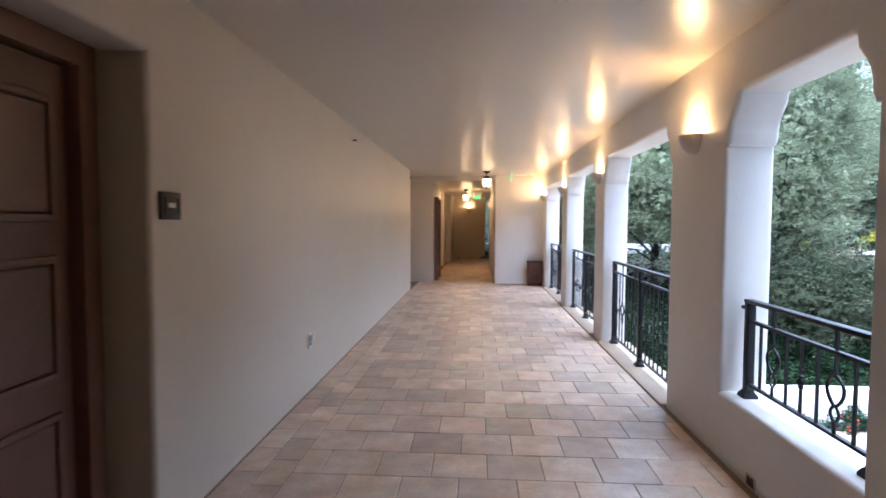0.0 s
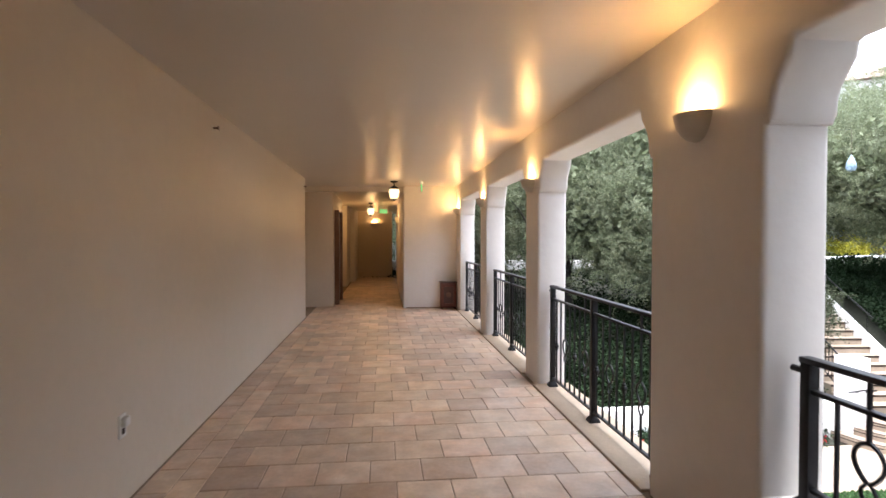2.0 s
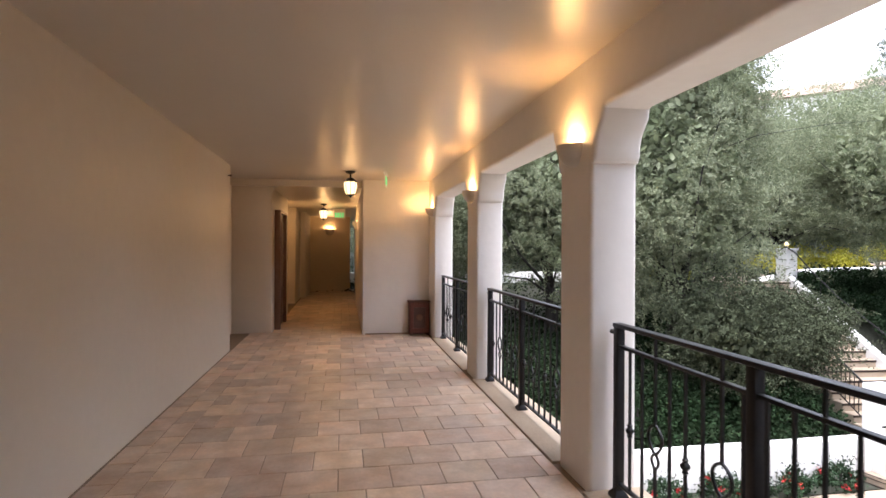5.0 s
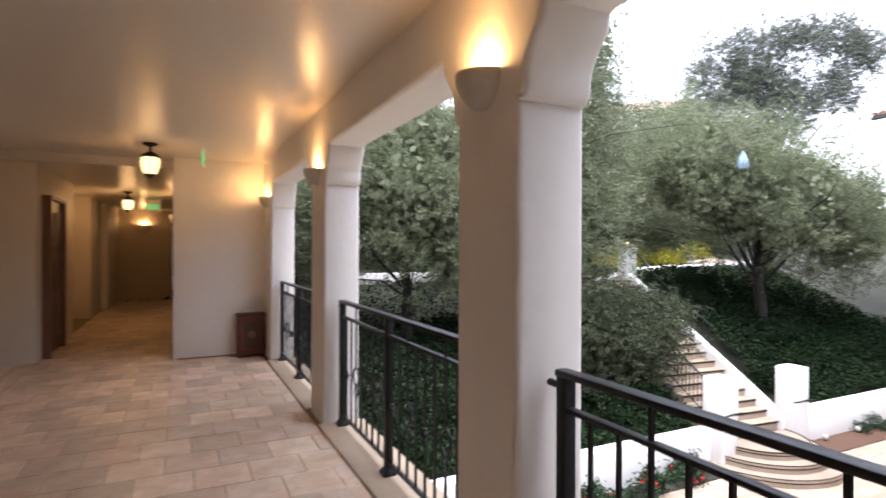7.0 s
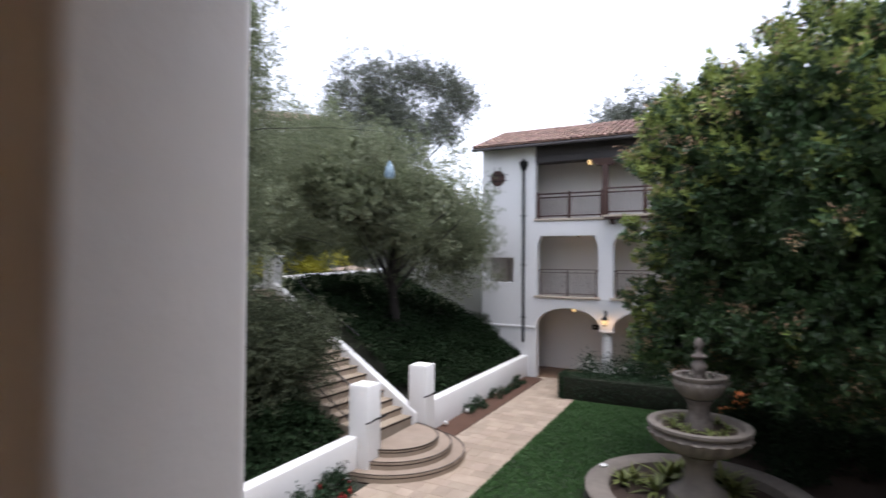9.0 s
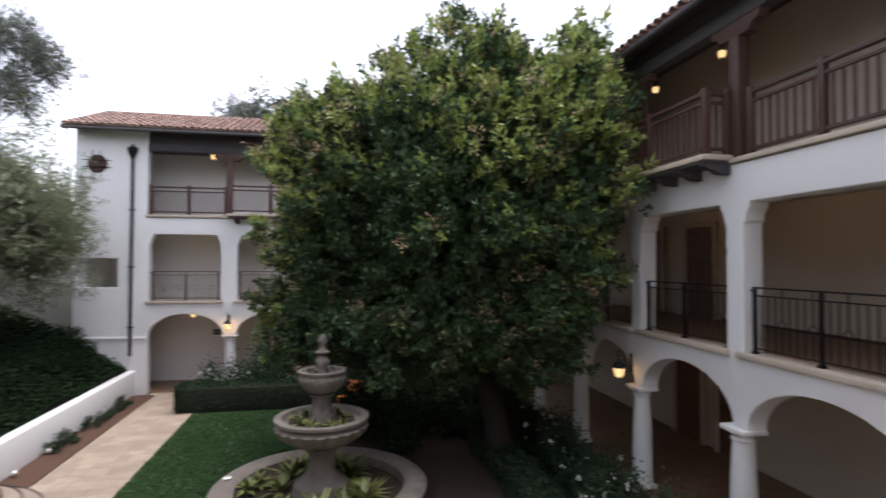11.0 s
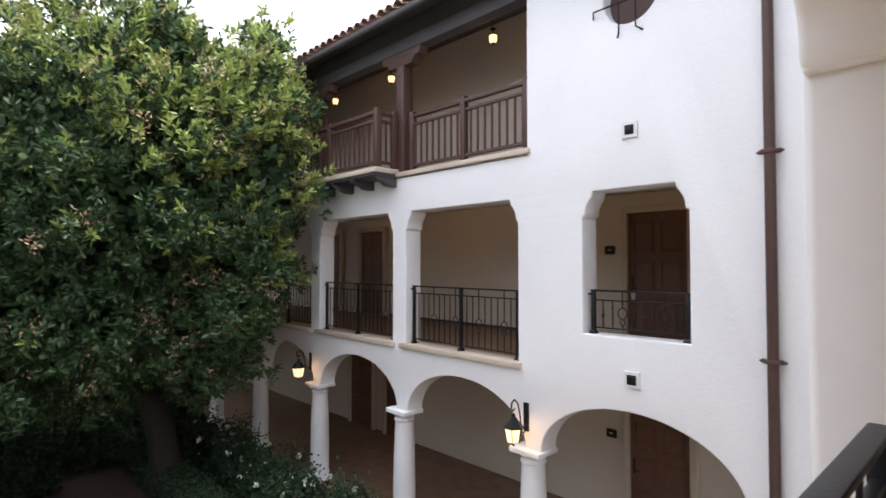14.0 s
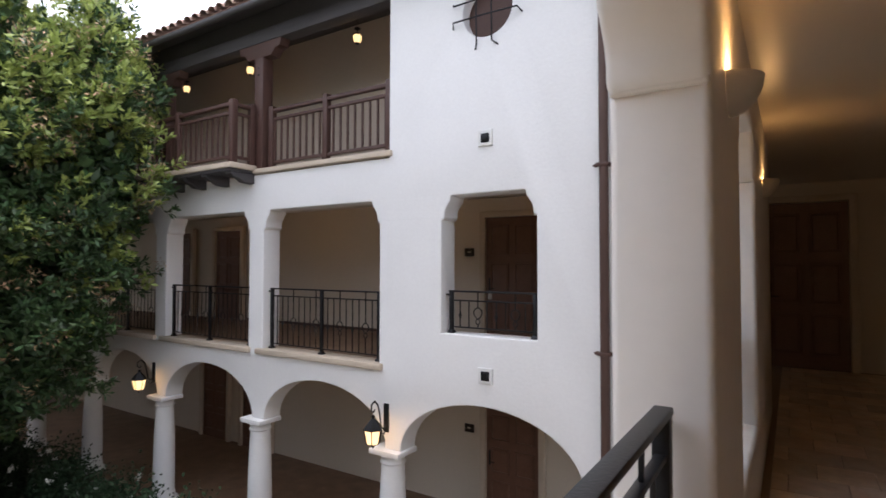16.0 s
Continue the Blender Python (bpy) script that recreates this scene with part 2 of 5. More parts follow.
def sheet(loops, thick, soft=0.0, res=3):
    """An upright slab from outlines in (u, z): the first is the rim, the others are holes. It lies in x-z, y from 0 to thick."""
    cu = bpy.data.curves.new("outline", "CURVE")
    cu.dimensions, cu.fill_mode = "2D", "BOTH"
    cu.extrude, cu.bevel_depth, cu.bevel_resolution, cu.offset = thick / 2 - soft, soft, res, -soft
    for loop in loops:
        s = cu.splines.new("POLY")
        s.points.add(len(loop) - 1)
        s.use_cyclic_u = True
        for p, (u, z) in zip(s.points, loop):
            p.co = (u, z, 0, 1)
    ob = new("outline", cu)
    bpy.context.view_layer.update()
    me = bpy.data.meshes.new_from_object(ob.evaluated_get(bpy.context.evaluated_depsgraph_get()))
    bpy.data.objects.remove(ob)
    bpy.data.curves.remove(cu)
    bm = bmesh.new()
    bm.from_mesh(me)
    bpy.data.meshes.remove(me)
    bmesh.ops.remove_doubles(bm, verts=bm.verts, dist=0.0002)
    bmesh.ops.transform(bm, matrix=Matrix(((1, 0, 0, 0), (0, 0, 1, thick / 2), (0, 1, 0, 0), (0, 0, 0, 1))), verts=bm.verts)
    return bm

def along_y(x):
    """Turns a sheet so that u runs along y and its thickness from x outwards (+x)."""
    return Matrix(((0, 1, 0, x), (1, 0, 0, 0), (0, 0, 1, 0), (0, 0, 0, 1)))

def rect(u0, u1, z0, z1):
    return [(u0, z0), (u1, z0), (u1, z1), (u0, z1)]

def shouldered(u0, u1, z0, zc=1.98, zt=2.28, ins=0.15):
    """An opening with corbelled shoulders under a flat head."""
    h = zt - zc
    right = [(0.0, 0.0), (0.03, 0.004), (0.048, 0.03), (0.05, 0.28 * h), (0.066, 0.46 * h), (0.10, 0.62 * h), (ins - 0.01, 0.78 * h), (ins, 0.97 * h), (ins + 0.02, h)]
    return [(u0, z0), (u1, z0)] + [(u1 - a, zc + b) for a, b in right] + [(u0 + a, zc + b) for a, b in reversed(right)]

# ---- the gallery on the upper floor ----
XL, XI, XO = -1.46, 1.55, 1.855          # left wall, arcade inner and outer face
H = 2.61                                 # ceiling
GZ = -3.25                               # garden level
YB = -3.0                                # back wall of the side wing
FY = 0.15                                # face of the side wing
FX = 22.3                                # face of the far wing

floor = structure("floor", box(-2.0, YB - 0.2, -0.25, XO - 0.01, 24.2, -0.006), GROUT, "tiled gallery floor with dark grout joints", "floor")
structure("ceiling", box(-2.0, YB - 0.2, H, XO - 0.02, 13.3, H + 0.2), CEIL, "smooth cream painted gallery ceiling", "ceiling")
structure("ceiling_inner", box(-2.0, 13.3, 2.5, XO - 0.02, 24.2, 2.84), CEIL, "lower cream painted ceiling of the inner corridor", "ceiling")

BAYS = [(2.24, 3.54, 0.42), (4.49, 6.84, 0.02), (7.30, 9.66, 0.02), (10.12, 12.48, 0.02)]
bm = sheet([rect(FY - 0.3, 13.08, -0.3, 3.05)] + [shouldered(a, b, z if z > 0.1 else -0.09) for a, b, z in BAYS], XO - XI, 0.03)
bmesh.ops.transform(bm, matrix=along_y(XI), verts=bm.verts)
structure("wall_arcade", bm, STUCCO, "white stucco arcade wall with shouldered openings", "wall")

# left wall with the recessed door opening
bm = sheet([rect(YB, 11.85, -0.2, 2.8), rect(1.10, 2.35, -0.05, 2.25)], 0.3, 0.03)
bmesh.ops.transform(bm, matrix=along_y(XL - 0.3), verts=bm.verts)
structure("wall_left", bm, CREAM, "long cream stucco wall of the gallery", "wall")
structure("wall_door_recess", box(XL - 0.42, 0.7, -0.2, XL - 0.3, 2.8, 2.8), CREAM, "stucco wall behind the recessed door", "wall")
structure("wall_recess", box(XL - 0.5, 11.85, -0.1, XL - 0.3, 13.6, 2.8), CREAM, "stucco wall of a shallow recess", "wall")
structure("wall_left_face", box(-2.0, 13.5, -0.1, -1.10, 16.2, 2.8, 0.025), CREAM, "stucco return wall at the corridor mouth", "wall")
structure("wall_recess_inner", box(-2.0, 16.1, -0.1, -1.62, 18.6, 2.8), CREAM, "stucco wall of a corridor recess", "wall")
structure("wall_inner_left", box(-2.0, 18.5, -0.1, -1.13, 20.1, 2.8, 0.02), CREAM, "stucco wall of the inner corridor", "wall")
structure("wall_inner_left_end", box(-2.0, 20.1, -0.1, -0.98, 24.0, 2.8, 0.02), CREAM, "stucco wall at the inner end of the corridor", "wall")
structure("wall_block", box(0.42, 13.04, -0.1, XO, 18.2, 2.9, 0.025), STUCCO, "white stucco wall block beside the corridor", "wall")
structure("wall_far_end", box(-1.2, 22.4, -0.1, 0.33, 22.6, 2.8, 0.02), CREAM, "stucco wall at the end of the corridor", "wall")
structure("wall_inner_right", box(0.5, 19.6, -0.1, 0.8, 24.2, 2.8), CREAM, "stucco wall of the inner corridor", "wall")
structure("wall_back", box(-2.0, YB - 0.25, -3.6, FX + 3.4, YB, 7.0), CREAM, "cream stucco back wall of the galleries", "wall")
structure("wall_under_gallery", box(XO - 0.3, FY - 0.1, GZ - 0.3, XO - 0.002, 24.2, -0.25), STUCCO_OUT, "white stucco wall below the gallery", "wall")
# out-of-view upper storey, added to keep western sky light off the courtyard
structure("wall_above_gallery", box(XO - 0.3, FY - 0.1, 3.05, XO - 0.002, 24.2, 6.2), STUCCO_OUT, "unseen white upper storey wall, added to block sky light", "wall")
for i, (a, b, z) in enumerate(BAYS[1:]):
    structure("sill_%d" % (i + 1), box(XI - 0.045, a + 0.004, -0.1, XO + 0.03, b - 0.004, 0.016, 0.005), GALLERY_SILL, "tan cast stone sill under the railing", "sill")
def ledge(x0, y0, x1, y1, z, k):
    structure("trim_ledge_%d" % k, box(x0, y0, z - 0.012, x1, y1, z + 0.03, 0.012, 3), STUCCO, "rounded stucco ledge under the arch shoulder", "trim")
k = 1
for a, b, z in BAYS:
    for y0, y1 in ((a - 0.02, a + 0.028), (b - 0.028, b + 0.02)):
        ledge(XI + 0.006, y0, XO - 0.006, y1, 1.985, k)
        k += 1
for a, b in [(3.94, 5.31)] + [(6.37 + 2.9 * i, 8.90 + 2.9 * i) for i in range(3)]:
    for x0, x1 in ((a - 0.02, a + 0.03), (b - 0.03, b + 0.02)):
        ledge(x0, FY - 0.354, x1, FY - 0.006, 2.055, k)
        k += 1
structure("baseboard", box(XL, YB + 0.01, 0.0, XL + 0.006, 11.8, 0.012), GROUT, "dark joint strip at the foot of the wall", "baseboard")
structure("baseboard_block", box(0.47, 13.03, 0.0, 1.5, 13.042, 0.02), GROUT, "dark joint strip at the foot of the wall block", "baseboard")

# ---- the side wing ----
def arch_run(c, half, zs, rise, n=24):
    return [(c - half, zs)] + [(c - half * math.cos(math.pi * k / n), zs + rise * math.sin(math.pi * k / n)) for k in range(1, n)] + [(c + half, zs)]
rim = [(XO - 0.002, GZ - 0.3), (3.38, GZ - 0.3)] + arch_run(4.68, 1.30, -1.16, 0.80)
for i in range(5):
    rim += arch_run(7.55 + 2.9 * i, 1.30, -1.16, 0.79)
rim += [(22.2, -1.16), (22.2, 2.98), (6.2, 2.98), (6.2, 6.4), (XO - 0.002, 6.4)]
bm = sheet([rim, shouldered(3.94, 5.31, 0.53, 2.05, 2.365)] + [shouldered(6.37 + 2.9 * i, 8.90 + 2.9 * i, 0.02, 2.05, 2.365) for i in range(5)]
           + [[(4.62 + 0.36 * math.cos(2 * math.pi * k / 32), 4.74 + 0.36 * math.sin(2 * math.pi * k / 32)) for k in range(32)]], 0.36, 0.02)
bmesh.ops.transform(bm, matrix=Matrix.Translation((0, FY - 0.36, 0)), verts=bm.verts)
structure("wall_side_wing", bm, STUCCO_OUT, "white stucco courtyard wall with openings and arches", "wall")
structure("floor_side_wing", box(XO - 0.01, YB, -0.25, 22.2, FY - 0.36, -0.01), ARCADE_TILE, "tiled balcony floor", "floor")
structure("floor_side_wing_upper", box(XO - 0.002, YB, 2.72, 22.2, FY - 0.36, 3.06), CEIL, "cream painted slab of the upper balcony", "floor")
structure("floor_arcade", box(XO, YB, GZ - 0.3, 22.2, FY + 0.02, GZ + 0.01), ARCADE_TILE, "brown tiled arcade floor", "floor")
structure("ceiling_arcade", box(XO, YB, -0.36, 22.2, FY - 0.36, -0.26), CEIL, "cream arcade ceiling", "ceiling")
structure("ceiling_upper", box(XO, YB, 6.06, 22.2, FY - 0.36, 6.1), EAVE, "dark timber ceiling of the upper balcony", "ceiling")
structure("baseboard_wing", box(6.4, YB - 0.01, -0.01, 13.4, YB + 0.012, 0.05), BROWN_METAL, "dark skirting strip along the balcony wall", "baseboard")
structure("trim_upper_sill", box(6.14, FY - 0.3, 3.0, 9.2, FY + 0.06, 3.08, 0.012), SILL, "pale stone sill of the upper balcony", "trim")
structure("wall_upper_back", box(6.2, -1.75, 3.06, 22.2, -1.55, 6.1), TAN_STUCCO, "stucco back wall of the upper balcony in a darker tan tone", "wall")
structure("wall_wing_partition", box(2.05, YB, 3.06, 2.25, FY - 0.3, 5.6), CREAM, "stucco partition of the upper gallery", "wall")
for i in range(4):
    structure("sill_wing_%d" % (i + 1), box(6.3 + 2.9 * i, FY - 0.34, -0.06, 9.02 + 2.9 * i, FY + 0.07, 0.03, 0.012), SILL, "pale stone balcony sill", "sill")

# ---- the far wing ----
def far_sheet(loops, thick, soft, name, label):
    b = sheet(loops, thick, soft)
    bmesh.ops.transform(b, matrix=along_y(FX), verts=b.verts)
    return structure(name, b, STUCCO_OUT, label, "wall")
FE = 15.25
rim = [(0.4, -1.25)]
for i in (3, 2, 1, 0):
    rim += arch_run(11.62 - 2.96 * i, 1.25, -1.25, 0.78, 20)
rim += [(12.87, GZ - 0.2), (FE, GZ - 0.2), (FE, 6.2), (12.93, 6.2), (12.93, 2.95), (0.4, 2.95)]
far_sheet([rim] + [shouldered(10.45 - 2.96 * i, 12.85 - 2.96 * i, 0.0, 2.02, 2.36) for i in range(3)] + [rect(13.85, 15.2, 0.48, 1.5)], 0.36, 0.02, "wall_far_wing", "white stucco far wing with balcony openings")
structure("wall_far_wing_end", box(FX + 0.3, FE - 0.3, GZ, FX + 9, FE, 6.2), STUCCO_OUT, "white stucco gable wall of the far wing", "wall")
structure("wall_far_wing_back", box(FX + 2.2, YB, GZ - 0.2, FX + 2.5, FE - 0.3, 6.2), STUCCO, "cream stucco back wall of the far galleries", "wall")
structure("floor_far_wing", box(FX + 0.05, 0.3, -0.3, FX + 3.0, FE - 0.3, 0.0), CEIL, "cream slab of the far balcony", "floor")
structure("floor_far_wing_upper", box(FX + 0.05, 0.3, 2.75, FX + 3.0, FE - 0.3, 3.05), CEIL, "cream slab of the far upper balcony", "floor")
structure("ceiling_far_wing", box(FX + 0.2, 0.3, 5.6, FX + 3.0, FE - 0.3, 5.65), EAVE, "dark timber ceiling of the far balcony", "ceiling")
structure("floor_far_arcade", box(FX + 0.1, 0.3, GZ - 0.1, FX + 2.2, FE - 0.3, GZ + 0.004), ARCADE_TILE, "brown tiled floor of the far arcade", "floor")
structure("trim_far_sill", box(FX - 0.06, 7.5, 2.97, FX + 0.3, 12.97, 3.06, 0.01), SILL, "pale stone sill of the far upper balcony", "trim")
for i in range(2):
    structure("sill_far_%d" % (i + 1), box(FX - 0.07, 10.36 - 2.96 * i, -0.09, FX + 0.3, 12.95 - 2.96 * i, 0.0, 0.01), SILL, "pale stone sill of the far balcony", "sill")
structure("trim_far_belt", box(FX - 0.04, 12.9, -1.33, FX + 0.02, FE, -1.24, 0.01), STUCCO_OUT, "white stucco belt moulding", "trim")

# ---- doors ----
def door_thing(name, label, w, h, m, rows=3, group="", frame=0.09, casing=True):
    """A panelled door in its frame; local x along the wall, the face to -y, base at z 0."""
    d = thing(name, label, "door", group, m)
    b = box(-w / 2, 0.0, 0.005, w / 2, 0.045, h)
    leaf = part("leaf", b, WOOD_DOOR, d)
    ph = (h - 0.14 * (rows + 1) - 0.06) / rows
    for r in range(rows):
        for c in (-1, 1):
            cx, z0 = c * w * 0.235, 0.2 + r * (ph + 0.14)
            p = box(cx - w * 0.15, -0.012, z0 + 0.03, cx + w * 0.15, 0.01, z0 + ph - 0.03, 0.012, 1)
            part("panel", p, WOOD_DOOR, leaf)
            mould = sheet([rect(cx - w * 0.18, cx + w * 0.18, z0, z0 + ph), rect(cx - w * 0.15, cx + w * 0.15, z0 + 0.03, z0 + ph - 0.03)], 0.03, 0.007, 1)
            bmesh.ops.transform(mould, matrix=Matrix.Translation((0, -0.022, 0)), verts=mould.verts)
            part("moulding", mould, WOOD_DOOR, leaf)
    fr = sheet([[(-w / 2 - frame, 0), (-w / 2 - 0.006, 0), (-w / 2 - 0.006, h + 0.008), (w / 2 + 0.006, h + 0.008), (w / 2 + 0.006, 0), (w / 2 + frame, 0), (w / 2 + frame, h + frame), (-w / 2 - frame, h + frame)]], 0.11, 0.006, 1)
    bmesh.ops.transform(fr, matrix=Matrix.Translation((0, -0.065, 0)), verts=fr.verts)
    part("door_frame", fr, WOOD_DOOR if not casing else SILL, d, "" if not casing else "pale painted door frame")
    hb = box(-w / 2 + 0.05, -0.015, 0.93, -w / 2 + 0.11, 0.0, 1.2, 0.005)
    plate = part("lock_plate", hb, BLACK, d, "black lock plate")
    part("handle", tube([(-w / 2 + 0.08, -0.01, 1.0), (-w / 2 + 0.08, -0.05, 1.0), (-w / 2 + 0.19, -0.055, 1.0)], 0.009), BLACK, plate)
    return d

def wall_plaque(m, label, group="door number plaques"):
    p = thing("number_plaque", label, "plaque", group, m)
    part("plate", box(-0.085, -0.018, -0.065, 0.085, 0.0, 0.065, 0.006), PLAQUE, p)
    b = sheet([rect(-0.06, 0.06, -0.042, 0.042), rect(-0.05, 0.05, -0.034, 0.034)], 0.006, 0.001, 1)
    bmesh.ops.transform(b, matrix=Matrix.Translation((0, -0.022, 0)), verts=b.verts)
    part("rim", b, IRON, p)
    part("number_bar", box(-0.028, -0.021, -0.008, 0.028, -0.017, 0.014), SCONCE_M, p, "pale engraved number")
    return p

FACE_PX = Matrix.Rotation(radians(90), 4, "Z")       # local -y turns to +x
FACE_NX = Matrix.Rotation(radians(-90), 4, "Z")      # local -y turns to -x
FACE_PY = Matrix.Rotation(radians(180), 4, "Z")      # local -y turns to +y

door_thing("door_recessed", "brown six-panel wooden door set back in the gallery wall", 0.96, 2.14, Matrix.Translation((XL - 0.27, 1.72, 0.0)) @ FACE_PX, 3, "room doors", 0.11, False)
wall_plaque(Matrix.Translation((XL, 2.49, 1.57)) @ FACE_PX, "dark bronze room number plaque on the cream wall")
door_thing("door_end", "brown panelled wooden door at the shaded end of the gallery", 1.0, 2.32, Matrix.Translation((1.21, YB + 0.0, 0.0)) @ Matrix.Translation((0, 0.07, 0)) @ FACE_PY, 3, "room doors", 0.1)
wall_plaque(Matrix.Translation((1.95, YB, 1.6)) @ FACE_PY, "dark room number plaque beside the end door")
for dx, base in ((5.74, 0.0), (14.1, 0.0), (16.3, 0.0), (5.74, GZ + 0.01), (12.9, GZ + 0.01), (14.6, GZ + 0.01)):
    door_thing("door_gallery", "brown panelled wooden guest room door in a pale frame", 1.06, 2.34 if base == 0 else 2.0, Matrix.Translation((dx, YB + 0.07, base)) @ FACE_PY, 3, "room doors", 0.12)
    if dx in (5.74, 14.1):
        wall_plaque(Matrix.Translation((dx + 0.94 if dx < 6 else dx - 0.95, YB, base + (1.69 if base == 0 else 1.52))) @ FACE_PY @ Matrix.Scale(1.2, 4), "dark room number plaque on a cream wall")
card = thing("door_card", "small white card hung under the door lock", "card", "", Matrix.Translation((5.74 + 0.45, YB + 0.082, 0.86)))
part("card", box(-0.04, -0.003, -0.07, 0.04, 0.003, 0.07, 0.001), WHITE_PLASTIC, card)
part("loop", tube([(-0.02, 0, 0.07), (0, 0.004, 0.1), (0.02, 0, 0.07)], 0.003, 5), WHITE_PLASTIC, card)
door_thing("door_corridor", "dark brown door on the inner corridor wall", 0.95, 2.08, Matrix.Translation((-1.06, 14.35, 0)) @ FACE_PX, 3, "room doors", 0.05, False)
wall_plaque(Matrix.Translation((-1.10, 15.3, 1.6)) @ FACE_PX, "dark room number plaque beside the corridor door")

# ---- wall sconces ----
def half_bowl():
    bm = bmesh.new()
    prof = [(0.03, -0.20), (0.07, -0.185), (0.105, -0.15), (0.135, -0.10), (0.152, -0.05), (0.158, 0.0), (0.146, 0.0), (0.138, -0.05), (0.10, -0.12), (0.05, -0.16), (0.02, -0.165)]
    n = 20
    rings = [[bm.verts.new((r * math.cos(math.pi * k / n), -0.92 * r * math.sin(math.pi * k / n), z)) for k in range(n + 1)] for r, z in prof]
    for a, b in zip(rings, rings[1:]):
        for k in range(n):
            bm.faces.new((a[k], a[k + 1], b[k + 1], b[k]))
    bm.faces.new(rings[0])
    return bm

def sconce(m, label, power):
    s = thing("wall_sconce", label, "wall lamp", "gallery sconces", m)
    part("bowl", half_bowl(), SCONCE_M, s, "", True)
    part("back_plate", box(-0.10, -0.012, -0.16, 0.10, 0.0, -0.01, 0.004), SCONCE_M, s)
    part("bulb", lathe([(0.008, -0.13), (0.014, -0.10), (0.022, -0.06), (0.018, -0.035), (0.004, -0.025)], 12), BULB, s, "lit warm bulb", True, Matrix.Translation((0, -0.07, 0)))
    lamp = new("lamp", bpy.data.lights.new("lamp", "POINT"))
    lamp.data.energy, lamp.data.color, lamp.data.shadow_soft_size = power, WARM, 0.035
    lamp.parent = s
    lamp.location = (0, -0.072, 0.012)
    return s

for y in (1.2, 4.01, 7.07, 9.89, 12.71):
    sconce(Matrix.Translation((XI - 0.001, y, 2.12)) @ FACE_NX @ Matrix.Diagonal((0.76, 0.8, 0.68, 1.0)), "cream half-bowl uplight glowing on the arcade wall", SCONCE_W if y > 2 else SCONCE_W * 0.5)
sconce(Matrix.Translation((-0.35, 22.4, 2.08)), "small lit half-bowl uplight on the far corridor wall", SCONCE_W)
sconce(Matrix.Translation((0.46, 17.2, 2.1)) @ FACE_NX, "small lit half-bowl uplight in the inner corridor", SCONCE_W * 0.6)
sconce(Matrix.Translation((-1.62, 17.4, 2.1)) @ FACE_PX, "lit half-bowl uplight in a corridor recess", SCONCE_W * 0.6)

# ---- ceiling lanterns ----
def hung_lantern(m, label, power, group, glow=GLOW, size=1.0):
    s = thing("ceiling_lantern", label, "lantern", group, m)
    part("canopy", lathe([(0.075, 0.0), (0.072, -0.02), (0.03, -0.035), (0.012, -0.045), (0.012, -0.10)], 16), BLACK, s, "", True)
    part("cap", lathe([(0.012, -0.09), (0.05, -0.105), (0.095, -0.14), (0.105, -0.155), (0.095, -0.16)], 8), BLACK, s)
    part("glass", lathe([(0.088, -0.158), (0.098, -0.20), (0.085, -0.29), (0.06, -0.345)], 8), glow, s, "glowing frosted glass")
    for k in range(8):
        a = 2 * math.pi * k / 8
        part("rib", tube([(r * math.cos(a), r * math.sin(a), z) for r, z in ((0.092, -0.155), (0.101, -0.20), (0.088, -0.29), (0.062, -0.35))], 0.004, 5), BLACK, s)
    part("finial", lathe([(0.062, -0.343), (0.05, -0.36), (0.02, -0.37), (0.012, -0.385), (0.002, -0.395)], 8), BLACK, s)
    if power:
        lamp = new("lamp", bpy.data.lights.new("lamp", "POINT"))
        lamp.data.energy, lamp.data.color, lamp.data.shadow_soft_size = power, WARM, 0.10
        lamp.parent = s
        lamp.location = (0, 0, -0.25)
    return s

for q in ((0.2, 12.1, H), (-0.36, 17.0, 2.5)):
    l = hung_lantern(Matrix.Translation(q) @ Matrix.Scale(1.0, 4), "black lantern with lit frosted glass hung under the ceiling", LANTERN_W * (1.0 if q[1] < 15 else 2.4), "gallery lanterns")
    for c in l.children:
        if c.name.startswith("glass"):
            c.visible_shadow = False

# ---- railings ----
def ring_ornament(bm):
    """Two mirrored scrolls that open the bar into a lyre: wide above, pinched, narrow below."""
    for s in (-1, 1):
        wide = [(s * (0.006 + 0.056 * math.sin(math.pi * (k / 12) ** 0.85) ** 0.8), 0, 0.11 - 0.145 * k / 12) for k in range(13)]
        tube(wide, 0.0085, 6, bm)
        low = [(s * (0.006 + 0.026 * math.sin(math.pi * k / 8)), 0, -0.035 - 0.075 * k / 8) for k in range(9)]
        tube(low, 0.0075, 6, bm)
    return bm

def bar_mesh(z0, z1):
    b = bmesh.new()
    box(-0.0065, -0.0065, z0, 0.0065, 0.0065, z1, 0, 1, b)
    return b

MESHES = {}
def shared(key, make, mat, smooth=False):
    if key not in MESHES:
        MESHES[key] = mesh_of(make(), key[0], mat, smooth)
    return MESHES[key]

def knuckle_bm():
    b = lathe([(0.008, -0.04), (0.016, -0.032), (0.012, -0.02), (0.024, -0.004), (0.024, 0.006), (0.012, 0.02), (0.016, 0.032), (0.008, 0.04)], 8)
    return b

def foot_bm():
    return lathe([(0.062, 0.0), (0.062, 0.012), (0.05, 0.03), (0.034, 0.045), (0.03, 0.07)], 4)

